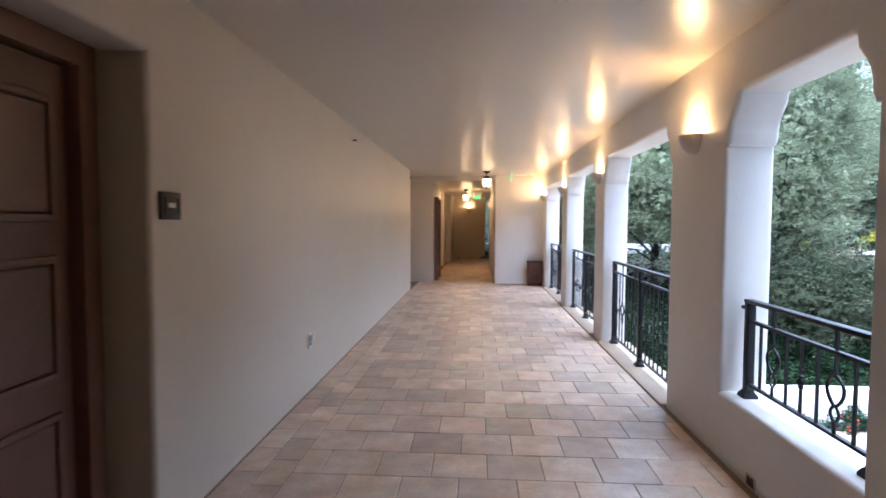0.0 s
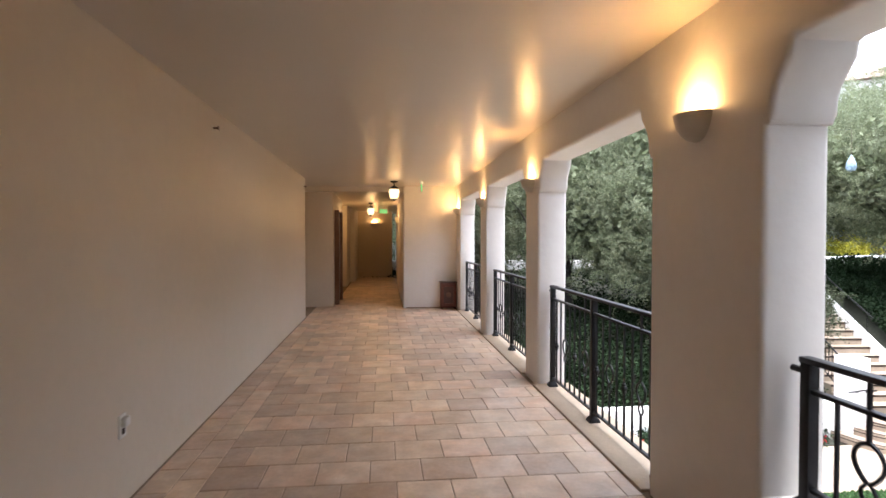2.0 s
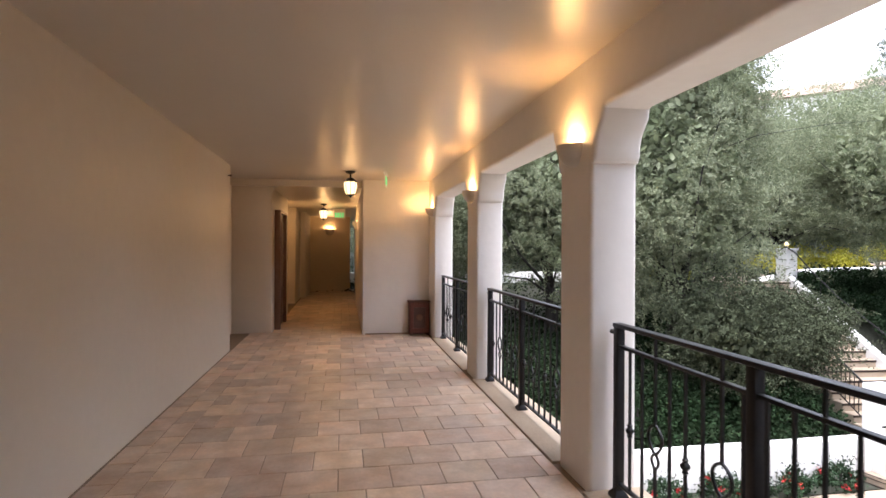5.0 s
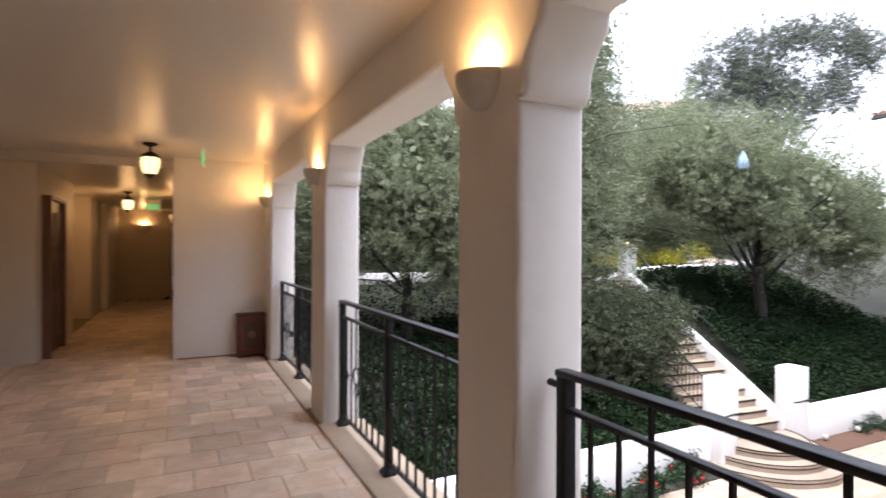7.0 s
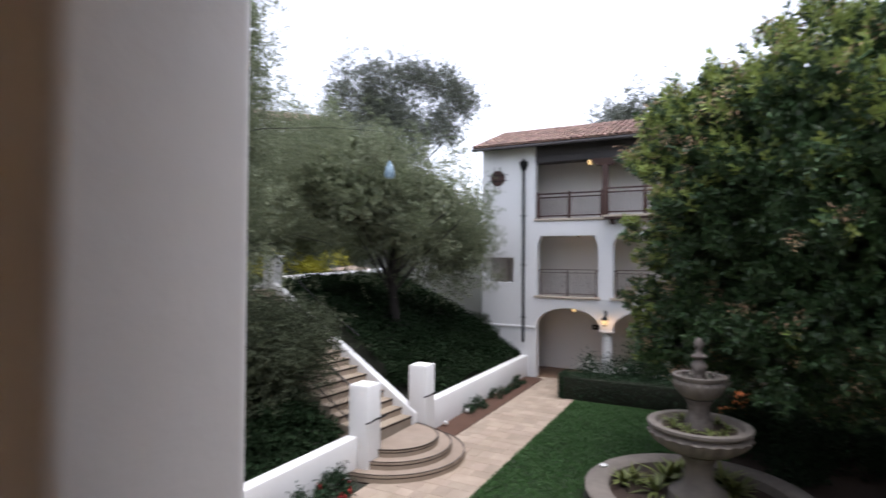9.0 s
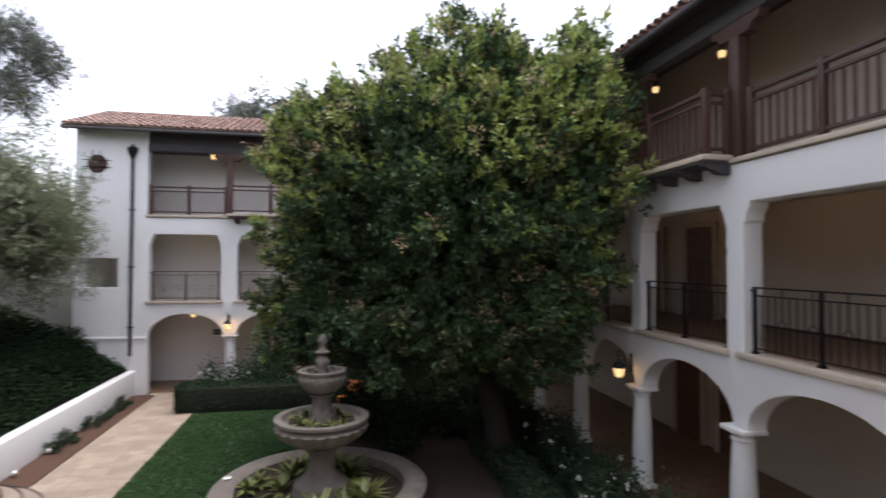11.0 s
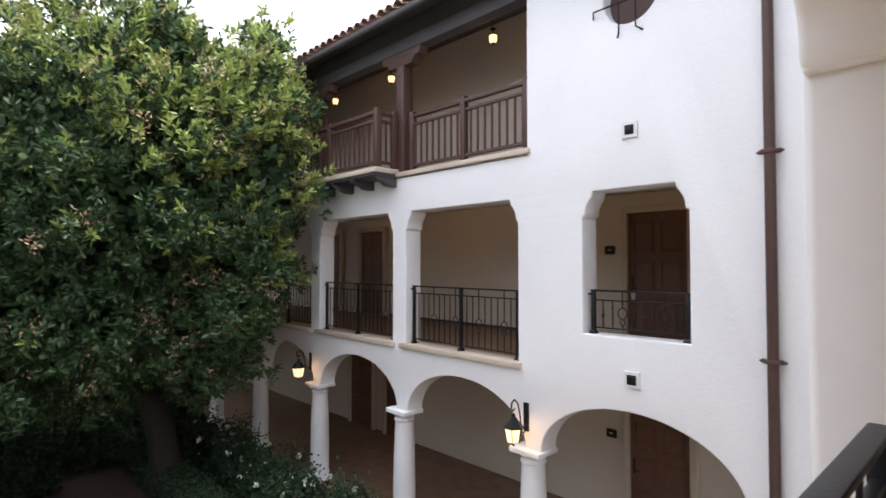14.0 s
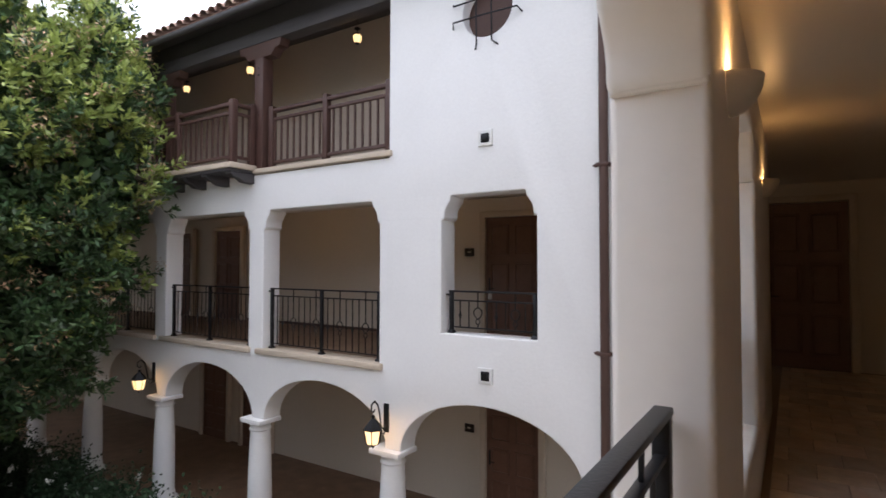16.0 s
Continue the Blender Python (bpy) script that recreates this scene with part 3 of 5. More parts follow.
def railing(length, height, m, label, group, mid=True, mat=IRON, ends=(True, True)):
    """Local x along the rail from 0 to length, base at z 0."""
    r = thing("railing", label, "railing", group, m)
    part("handrail", box(-0.03, -0.027, height - 0.024, length + 0.03, 0.027, height, 0.005), mat, r)
    part("upper_rail", box(0.0, -0.016, height - 0.142, length, 0.016, height - 0.124, 0.003), mat, r)
    part("bottom_rail", box(0.0, -0.014, 0.075, length, 0.014, 0.092, 0.003), mat, r)
    for x in ([0.0] if ends[0] else []) + ([length / 2] if mid else []) + ([length] if ends[1] else []):
        p = part("post", shared(("post", round(height, 2), mat.name), lambda: box(-0.024, -0.024, 0.02, 0.024, 0.024, height - 0.02, 0.003), mat), mat, r, "", False, Matrix.Translation((x, 0, 0)))
        part("foot", shared(("foot", mat.name), foot_bm, mat), mat, p, "", False, Matrix.Rotation(radians(45), 4, "Z"))
    for x, s in ((0.0, -1), (length, 1)):
        part("wall_bracket", tube([(x, 0, height - 0.06), (x + s * 0.09, 0, height - 0.06)], 0.014, 8), mat, r)
    n = max(4, round(length / 0.128))
    for i in range(1, n):
        x = length * i / n
        if mid and abs(x - length / 2) < 0.045:
            continue
        kind = i % 4
        top = height - 0.024 if kind == 2 else height - 0.142
        low = height * 0.42 - 0.105 if kind == 2 else top
        bar = part("baluster", shared(("baluster", round(low, 2), mat.name), lambda: bar_mesh(0.08, low), mat), mat, r, "", False, Matrix.Translation((x, 0, 0)))
        if kind == 2:
            part("upper_bar", shared(("upper_bar", round(top, 2), mat.name), lambda: bar_mesh(height * 0.42 + 0.105, top), mat), mat, bar)
            part("scroll", shared(("scroll", mat.name), lambda: ring_ornament(bmesh.new()), mat, True), mat, bar, "", False, Matrix.Translation((0, 0, height * 0.42)))
        elif kind == 0:
            part("knuckle", shared(("knuckle", mat.name), knuckle_bm, mat, True), mat, bar, "", False, Matrix.Translation((0, 0, height * 0.42)))
    return r

XR = 1.68
for a, b, z in BAYS:
    z0 = z if z > 0.1 else 0.016
    railing(b - a - 0.22, 1.03 - z0, Matrix.Translation((XR, a + 0.11, z0)) @ Matrix.Rotation(radians(90), 4, "Z"),
            "black wrought iron railing with scrolls on the arcade sill" if z < 0.1 else "low black wrought iron railing with scrolls on a raised sill", "gallery railings", z < 0.1)

# ---- small things of the gallery ----
o = thing("wall_outlet", "small pale covered wall outlet low on the cream wall", "outlet", "", Matrix.Translation((XL, 4.62, 0.46)) @ FACE_PX)
part("plate", box(-0.04, -0.012, -0.065, 0.04, 0.0, 0.065, 0.004), WHITE_PLASTIC, o)
part("cover", box(-0.03, -0.04, 0.0, 0.03, -0.01, 0.05, 0.006), WHITE_PLASTIC, o)
part("socket", box(-0.018, -0.016, -0.045, 0.018, -0.011, -0.012, 0.003), PLAQUE, o, "dark socket")
for y in (6.28, 11.6):
    s = thing("fire_sprinkler", "small brass sidewall sprinkler head on the wall", "sprinkler", "sprinklers", Matrix.Translation((XL, y, 2.44)) @ FACE_PX)
    part("escutcheon", lathe([(0.03, 0.0), (0.026, 0.008), (0.012, 0.012)], 16), SCONCE_M, s, "", True, Matrix.Rotation(radians(90), 4, "X"))
    part("nozzle", tube([(0, 0, 0), (0, -0.05, 0)], 0.009, 8), BROWN_METAL, s)
    part("deflector", box(-0.018, -0.056, -0.016, 0.018, -0.05, 0.016, 0.002), BROWN_METAL, s)
sc = thing("scupper_vent", "small dark drain opening at the foot of the wall", "vent", "", Matrix.Translation((XI, 3.1, 0.04)) @ FACE_NX)
part("sleeve", sheet([rect(-0.05, 0.05, -0.035, 0.035), rect(-0.04, 0.04, -0.027, 0.027)], 0.008, 0.001, 1), SILL, sc, "", False, Matrix.Translation((0, -0.006, 0)))
part("opening", box(-0.04, -0.003, -0.027, 0.04, 0.001, 0.027), PLAQUE, sc)
cb = thing("wooden_cabinet", "small dark reddish wooden cabinet standing against the wall", "cabinet", "", Matrix.Translation((1.36, 12.92, 0.0)))
part("body", box(-0.17, -0.09, 0.03, 0.17, 0.1, 0.55, 0.008), REDWOOD, cb)
part("top", box(-0.185, -0.105, 0.55, 0.185, 0.11, 0.575, 0.008), WOOD_DARK, cb)
d = part("door", sheet([rect(-0.15, 0.15, 0.06, 0.53), rect(-0.10, 0.10, 0.12, 0.47)], 0.02, 0.005, 1), REDWOOD, cb, "reddish framed door", False, Matrix.Translation((0, -0.11, 0)))
part("inset", box(-0.10, 0.012, 0.12, 0.10, 0.02, 0.47), WOOD_DARK, d)
part("rosette", lathe([(0.055, 0.0), (0.05, 0.006), (0.02, 0.01), (0.0, 0.012)], 20), WOOD_DOOR, d, "", True, Matrix.Translation((0, 0.012, 0.30)) @ Matrix.Rotation(radians(90), 4, "X"))
for sx in (-1, 1):
    for sy in (-0.07, 0.08):
        part("foot", box(sx * 0.14 - 0.02, sy - 0.02, 0.0, sx * 0.14 + 0.02, sy + 0.02, 0.03, 0.004), WOOD_DARK, cb)
for q, rz, top in (((0.74, 12.2, 2.52), 80, H), ((0.0, 18.6, 2.36), 0, 2.5)):
    e = thing("exit_sign", "green edge-lit exit sign hung from the ceiling", "exit sign", "exit signs", Matrix.Translation(q) @ Matrix.Rotation(radians(rz), 4, "Z"))
    part("housing", box(-0.16, -0.02, top - q[2] - 0.03, 0.16, 0.02, top - q[2], 0.004), WHITE_PLASTIC, e)
    part("panel", box(-0.15, -0.004, -0.12, 0.15, 0.004, top - q[2] - 0.03), SCONCE_M, e, "clear pale panel")
    for k in range(4):
        part("letter_bar", box(-0.12 + 0.062 * k, -0.008, -0.09, -0.085 + 0.062 * k, -0.0041, 0.04), GREEN_GLOW, e, "glowing green mark")

# ---- things of the side wing ----
def column(m, h, label, group):
    """A Tuscan column of height h, base at z 0."""
    c = thing("column", label, "column", group, m)
    part("shaft", lathe([(0.205, 0.10), (0.215, 0.16), (0.20, 0.20), (0.20, h * 0.35), (0.19, h * 0.6), (0.165, h - 0.22), (0.165, h - 0.21)], 28), STUCCO_OUT, c, "", True)
    part("neck", lathe([(0.168, h - 0.215), (0.185, h - 0.20), (0.185, h - 0.185), (0.17, h - 0.17), (0.17, h - 0.12), (0.20, h - 0.09), (0.235, h - 0.075)], 28), STUCCO_OUT, c, "", True)
    part("abacus", box(-0.26, -0.23, h - 0.075, 0.26, 0.23, h, 0.012), STUCCO_OUT, c)
    part("base", box(-0.215, -0.205, 0.0, 0.215, 0.205, 0.10, 0.015), STUCCO_OUT, c)
    return c

c0 = column(Matrix.Translation((6.20, FY - 0.12, GZ + 0.01)), -1.16 - GZ - 0.01, "white stucco column carrying the arcade arches", "arcade columns")
for i in range(1, 6):
    copy_thing(c0, Matrix.Translation((6.17 + 2.9 * i, FY - 0.12, GZ + 0.01)))
for i in range(5):
    railing(2.53 - 0.2, 1.02, Matrix.Translation((6.47 + 2.9 * i, FY - 0.12, 0.03)), "black wrought iron balcony railing with scrolls", "side wing railings")
railing(1.37 - 0.16, 0.57, Matrix.Translation((4.02, FY - 0.14, 0.53)), "low black wrought iron railing on a raised white sill", "side wing railings", False)

def wall_lantern(m, label, group, power):
    """Local -y away from the wall; origin at the plate's middle."""
    s = thing("wall_lantern", label, "wall lamp", group, m)
    part("back_plate", box(-0.045, -0.025, -0.20, 0.045, 0.0, 0.20, 0.008), BLACK, s)
    pts = [(0, -0.02, -0.10), (0, -0.08, -0.14), (0, -0.13, -0.08), (0, -0.16, 0.08), (0, -0.20, 0.22), (0, -0.27, 0.285), (0, -0.335, 0.25), (0, -0.34, 0.17), (0, -0.30, 0.135), (0, -0.265, 0.17)]
    part("scroll_arm", tube(pts, 0.011, 8), BLACK, s, "", True)
    part("brace", tube([(0, -0.02, -0.16), (0, -0.07, -0.215), (0, -0.115, -0.19), (0, -0.10, -0.15)], 0.008, 6), BLACK, s, "", True)
    b = part("lantern_body", lathe([(0.018, 0.10), (0.03, 0.08), (0.018, 0.06), (0.06, 0.02), (0.13, -0.06), (0.145, -0.085), (0.135, -0.095)], 6), BLACK, s, "", False, Matrix.Translation((0, -0.30, -0.0)))
    g = part("glass", lathe([(0.118, -0.095), (0.088, -0.26), (0.075, -0.285)], 6), GLOW, b, "lit warm glass")
    for k in range(6):
        a = 2 * math.pi * k / 6
        part("rib", tube([(0.128 * math.cos(a), 0.128 * math.sin(a), -0.09), (0.092 * math.cos(a), 0.092 * math.sin(a), -0.28)], 0.007, 5), BLACK, b)
    part("finial", lathe([(0.08, -0.283), (0.06, -0.30), (0.02, -0.31), (0.015, -0.335), (0.002, -0.35)], 6), BLACK, b)
    g.visible_shadow = False
    if power:
        lamp = new("lamp", bpy.data.lights.new("lamp", "POINT"))
        lamp.data.energy, lamp.data.color, lamp.data.shadow_soft_size = power, WARM, 0.06
        lamp.parent = s
        lamp.location = (0, -0.30, -0.19)
    return s

for x in (6.22, 12.16):
    wall_lantern(Matrix.Translation((x, FY, -0.72)) @ FACE_PY, "black iron scroll lantern lit on the white wall", "arcade lanterns", 0.7)

def duct_vent(x, z):
    v = thing("wall_vent", "small white wall vent with a dark louvre", "vent", "wall vents", Matrix.Translation((x, FY, z)) @ FACE_PY)
    b = sheet([rect(-0.10, 0.10, -0.10, 0.10), rect(-0.058, 0.058, -0.058, 0.058)], 0.03, 0.006, 1)
    part("frame", b, WHITE_PLASTIC, v, "", False, Matrix.Translation((0, -0.03, 0)))
    part("louvre", box(-0.058, -0.04, -0.058, 0.058, 0.0, 0.058, 0.006), BLACK, v, "black louvre box")
    part("flap", box(-0.04, -0.055, -0.03, 0.04, -0.04, 0.045, 0.004), BLACK, v)
for x, z in ((4.63, 3.06), (4.63, 0.04)):
    duct_vent(x, z)

def downpipe(m, z0, z1, clips, label, mat):
    p = thing("downpipe", label, "pipe", "downpipes", m)
    part("pipe", tube([(0, -0.07, z0), (0, -0.07, z1)], 0.052, 12), mat, p, "", True)
    for z in clips:
        c = part("clip", box(-0.07, -0.13, z - 0.02, 0.07, 0.0, z + 0.02, 0.006), mat, p)
        for s in (-1, 1):
            part("clip_point", lathe([(0.022, 0.0), (0.026, 0.02), (0.012, 0.05), (0.001, 0.065)], 6), mat, c, "", False, Matrix.Translation((s * 0.068, -0.06, z)) @ Matrix.Rotation(radians(90 * s), 4, "Y"))
    return p
downpipe(Matrix.Translation((3.11, FY, 0)) @ FACE_PY, GZ, 6.0, (-1.25, 0.46, 2.56, 4.6), "brown metal downpipe with pointed clips on the white wall", BROWN_METAL)

# round window with an iron grille
w = thing("round_window", "round window with a forged iron grille", "window", "", Matrix.Translation((4.62, FY, 4.74)) @ FACE_PY)
part("pane", lathe([(0.37, 0.0), (0.37, 0.02)], 32), WOOD_DARK, w, "dark shutter pane", False, Matrix.Translation((0, 0.2, 0)) @ Matrix.Rotation(radians(90), 4, "X"))
for o2 in (-0.11, 0.11):
    part("grille_bar", tube([(o2 * 1.5, -0.0, -0.50), (o2, -0.07, -0.46), (o2, -0.08, 0.0), (o2, -0.07, 0.46), (o2 * 1.5, 0.0, 0.50)], 0.012, 6), BLACK, w, "", True)
    part("grille_bar", tube([(-0.50, 0.0, o2 * 1.5), (-0.46, -0.07, o2), (0, -0.085, o2), (0.46, -0.07, o2), (0.50, 0.0, o2 * 1.5)], 0.012, 6), BLACK, w, "", True)

# timber balcony of the upper floor
def timber_rail(length, m, label, posts=2, slats=18):
    r = thing("timber_railing", label, "railing", "upper balcony railings", m)
    part("handrail", box(0, -0.04, 0.96, length, 0.04, 1.02, 0.006), WOOD_DARK, r)
    part("upper_rail", box(0, -0.025, 0.82, length, 0.025, 0.87, 0.004), WOOD_DARK, r)
    part("bottom_rail", box(0, -0.025, 0.08, length, 0.025, 0.13, 0.004), WOOD_DARK, r)
    for k in range(posts + 1):
        x = length * k / posts
        part("post", box(x - 0.05, -0.05, 0.0, x + 0.05, 0.05, 1.07, 0.008), WOOD_DARK, r)
    for k in range(slats):
        x = length * (k + 0.5) / slats
        part("slat", shared(("slat",), lambda: box(-0.014, -0.014, 0.12, 0.014, 0.014, 0.83), WOOD_DARK), WOOD_DARK, r, "", False, Matrix.Translation((x, 0, 0)))
    return r
timber_rail(2.55, Matrix.Translation((6.27, FY - 0.10, 3.08)), "dark brown timber railing on the upper balcony", 2, 17)
BX0, BX1, BY = 9.13, 18.6, FY + 0.50
timber_rail(BX1 - BX0 - 0.1, Matrix.Translation((BX0 + 0.06, BY - 0.08, 3.14)), "long dark brown timber railing on the projecting balcony", 6, 60)
timber_rail(0.36, Matrix.Translation((BX0 + 0.064, FY + 0.04, 3.14)) @ Matrix.Rotation(radians(90), 4, "Z"), "short return of dark timber railing", 1, 3)
bal = thing("projecting_balcony", "projecting balcony slab with pale edge on dark timber brackets", "balcony", "", Matrix.Translation((BX0, FY, 3.0)))
part("slab", box(-0.04, 0.0, 0.05, BX1 - BX0, 0.53, 0.14, 0.012), SILL, bal, "pale stone edge")
part("soffit", box(0.0, 0.0, 0.0, BX1 - BX0, 0.50, 0.05), EAVE, bal)
for k in range(14):
    b = sheet([[(0, -0.17), (0.20, -0.16), (0.30, -0.10), (0.40, -0.09), (0.47, -0.04), (0.47, 0.0), (0, 0.0)]], 0.14, 0.008, 1)
    part("bracket", b, EAVE, bal, "", False, Matrix.Translation((0.16 + 0.68 * k, 0, 0)) @ Matrix.Rotation(radians(90), 4, "Z"))
def timber_post(m, h, label):
    p = thing("timber_post", label, "post", "upper balcony posts", m)
    part("shaft", box(-0.11, -0.11, 0, 0.11, 0.11, h, 0.012), WOOD_DARK, p)
    b = sheet([[(-0.55, 0.26), (-0.52, 0.13), (-0.40, 0.11), (-0.30, 0.0), (0.30, 0.0), (0.40, 0.11), (0.52, 0.13), (0.55, 0.26)]], 0.2, 0.01, 1)
    part("corbel", b, WOOD_DARK, p, "", False, Matrix.Translation((0, -0.10, h)))
    for k in (0.18, 0.3):
        part("bolt", lathe([(0.016, 0), (0.012, 0.012)], 8), BLACK, p, "", False, Matrix.Translation((0, 0.11, h - k)) @ Matrix.Rotation(radians(-90), 4, "X"))
for i in range(4):
    timber_post(Matrix.Translation((9.10 + 2.95 * i, FY - 0.13, 3.08)), 1.95, "dark brown timber post with a carved corbel")
structure("eave_fascia", box(6.22, FY - 0.2, 5.5, 22.0, FY - 0.06, 6.02), EAVE, "dark timber eave fascia", "fascia")
structure("far_eave_fascia", box(FX + 0.06, 2.0, 5.56, FX + 0.2, 12.92, 6.2), EAVE, "dark timber eave fascia of the far wing", "fascia")
structure("eave_beam", box(6.2, FY - 0.26, 5.29, 22.0, FY - 0.02, 5.52, 0.01), EAVE, "dark timber eave beam", "beam")
for x, y in ((7.4, -0.5), (10.15, -0.5), (12.25, -0.5)):
    l = hung_lantern(Matrix.Translation((x, y, 5.38)) @ Matrix.Scale(0.72, 4), "lit lantern hanging over the upper balcony", 0.8, "balcony lanterns")
    part("rod", tube([(0, 0, -0.02), (0, 0, 0.96)], 0.006, 6), BLACK, l)

# lanterns hidden above the openings, added for the warm glow on the walls inside
for x in (4.7, 7.6, 10.5, 13.4):
    hung_lantern(Matrix.Translation((x, -1.7, 2.72)) @ Matrix.Scale(0.4, 4), "unseen lantern added to warm the balcony interior", 0.8, "side gallery lanterns")
    hung_lantern(Matrix.Translation((x + 0.3, -1.7, -0.36)) @ Matrix.Scale(0.4, 4), "unseen lantern added to warm the arcade interior", 0.3, "side gallery lanterns")

def roof(name, x0, x1, y_eave, y_top, z_eave, z_top, m, label, boards=True):
    """A clay tile roof slope; local x along the eave, y up the slope."""
    slope = math.hypot(y_top - y_eave, z_top - z_eave)
    tilt = math.atan2(z_top - z_eave, y_top - y_eave)
    r = tagged(new(name), label, "roof", "", "structure")
    r.matrix_basis = m
    lie = Matrix.Translation((0, y_eave, z_eave)) @ Matrix.Rotation(tilt, 4, "X")
    part("deck", box(x0, 0.0, -0.14, x1, slope, -0.02), EAVE, r, "dark timber eave boards", False, lie)
    part("gutter", tube([(x0, -0.06, -0.10), (x1, -0.06, -0.10)], 0.06, 10), EAVE, r, "dark metal gutter", True, lie)
    def barrel():
        b = bmesh.new()
        n = 6
        rows = []
        for yy, rad in ((0.0, 0.105), (0.46, 0.085)):
            rows.append([b.verts.new((rad * math.cos(math.pi * k / n), yy, rad * math.sin(math.pi * k / n) * 0.85 + (0.02 if yy == 0 else 0.0))) for k in range(n + 1)])
            rows.append([b.verts.new(((rad - 0.016) * math.cos(math.pi * k / n), yy, (rad - 0.016) * math.sin(math.pi * k / n) * 0.85 + (0.02 if yy == 0 else 0.0))) for k in range(n + 1)])
        for k in range(n):
            b.faces.new((rows[0][k], rows[0][k + 1], rows[2][k + 1], rows[2][k]))
            b.faces.new((rows[1][k], rows[1][k + 1], rows[3][k + 1], rows[3][k]))
            b.faces.new((rows[0][k], rows[0][k + 1], rows[1][k + 1], rows[1][k]))
        return b
    tile = shared(("roof_tile",), barrel, ROOF_P)
    rnd = random.Random(5)
    count = 0
    nx, ny = int((x1 - x0) / 0.235), int(slope / 0.40)
    verts, faces = [], []
    src = [v.co.copy() for v in tile.vertices]
    sf = [tuple(p.vertices) for p in tile.polygons]
    for j in range(ny):
        for i in range(nx):
            px = x0 + 0.12 + 0.235 * i + rnd.uniform(-0.008, 0.008)
            mt = lie @ Matrix.Translation((px, -0.08 + 0.40 * j + rnd.uniform(-0.012, 0.012), 0.0)) @ Matrix.Rotation(rnd.uniform(-0.03, 0.03), 4, "Z")
            if count < 260 and j < 4:
                part("roof_tile", tile, None, r, "", False, mt)
                count += 1
            else:
                o0 = len(verts)
                verts += [mt @ c for c in src]
                faces += [tuple(o0 + q for q in f) for f in sf]
    if verts:
        me = bpy.data.meshes.new("roof_tiles")
        me.from_pydata(verts, [], faces)
        me.materials.append(ROOF)
        tagged(part("roof_tiles", me, ROOF, r), kind="stuff")
    part("under_tiles", box(x0, 0.0, -0.02, x1, slope, 0.0), ROOF, r, "", False, lie)
    return r
ROOF_P = material("clay_roof_tile_single", (0.29, 0.185, 0.145), 0.8, obj_random=0.35, blotch=(0.4, 6), grain=(0.2, 40), bump=(0.3, 40), coords="World")
roof("roof_side_wing", 1.0, 22.0, -0.45, 2.2, 5.78, 6.95, Matrix.Translation((23.0, FY, 0)) @ Matrix.Rotation(radians(180), 4, "Z"), "clay barrel tile roof of the side wing")
roof("roof_far_wing", -15.4, 0.6, -0.7, 3.4, 6.0, 7.5, Matrix.Translation((FX, 0, 0)) @ Matrix.Rotation(radians(-90), 4, "Z"), "clay barrel tile roof of the far wing")
FD = -0.65

# ---- things of the far wing ----
for i in range(2):
    railing(2.2, 1.05, Matrix.Translation((FX + 0.12, 11.2 + FD - 2.96 * i, 0.0)) @ Matrix.Rotation(radians(90), 4, "Z"), "brown iron balcony railing of the far wing", "far wing railings", True, BROWN_METAL)
for x0, y0, n in ((FX + 0.10, 10.98, 2.5), (FX - 0.36, 5.2, 5.55)):
    timber_rail(n, Matrix.Translation((x0, y0 + FD, 3.06 if x0 > FX else 3.11)) @ Matrix.Rotation(radians(90), 4, "Z"), "dark brown timber railing of the far upper balcony", 2 if n < 3 else 4, 20 if n < 3 else 40)
for y in (10.85, 7.9):
    timber_post(Matrix.Translation((FX + 0.14, y + FD, 3.06)) @ Matrix.Rotation(radians(90), 4, "Z"), 2.0, "dark brown timber post with a carved corbel")
fb = thing("projecting_balcony", "far projecting balcony with pale slab edge on dark brackets", "balcony", "", Matrix.Translation((FX, 4.5, 3.0)))
part("slab", box(-0.46, 0.0, 0.03, -0.064, 5.72, 0.11, 0.01), SILL, fb, "pale stone edge")
part("soffit", box(-0.42, 0.02, -0.03, -0.004, 5.68, 0.03), WOOD_DARK, fb)
for k in range(9):
    b = sheet([[(0, -0.20), (0.18, -0.18), (0.30, -0.10), (0.40, -0.04), (0.40, 0.0), (0, 0.0)]], 0.13, 0.008, 1)
    part("bracket", b, WOOD_DARK, fb, "", False, Matrix.Translation((0, 0.1 + 0.67 * k, -0.03)) @ Matrix.Rotation(radians(180), 4, "Z"))
structure("far_eave_beam", box(FX + 0.02, 4.0, 5.32, FX + 0.26, 12.93, 5.58, 0.01), EAVE, "dark timber eave beam", "beam")
for i, y in enumerate((10.79, 7.83, 4.87)):
    column(Matrix.Translation((FX + 0.18, y + FD, GZ)) @ Matrix.Rotation(radians(90), 4, "Z"), -1.25 - GZ, "white stucco column of the far arcade", "far arcade columns")
wall_lantern(Matrix.Translation((FX, 10.8 + FD, -0.72)) @ FACE_NX, "black lantern lit above a far arcade column", "arcade lanterns", 1.5)
for y in (12.2, 9.2):
    hung_lantern(Matrix.Translation((FX + 0.75, y + FD, -0.31)), "small lit ceiling lantern in the far arcade", 10.0, "far ceiling lanterns")
    hung_lantern(Matrix.Translation((FX + 1.5, y + FD, 2.74)), "small lit ceiling lantern over the far balcony", 6.0, "far ceiling lanterns")
    hung_lantern(Matrix.Translation((FX + 0.9, y + FD - 0.6, 5.58)), "lit lantern over the far upper balcony", 2.0, "far ceiling lanterns")
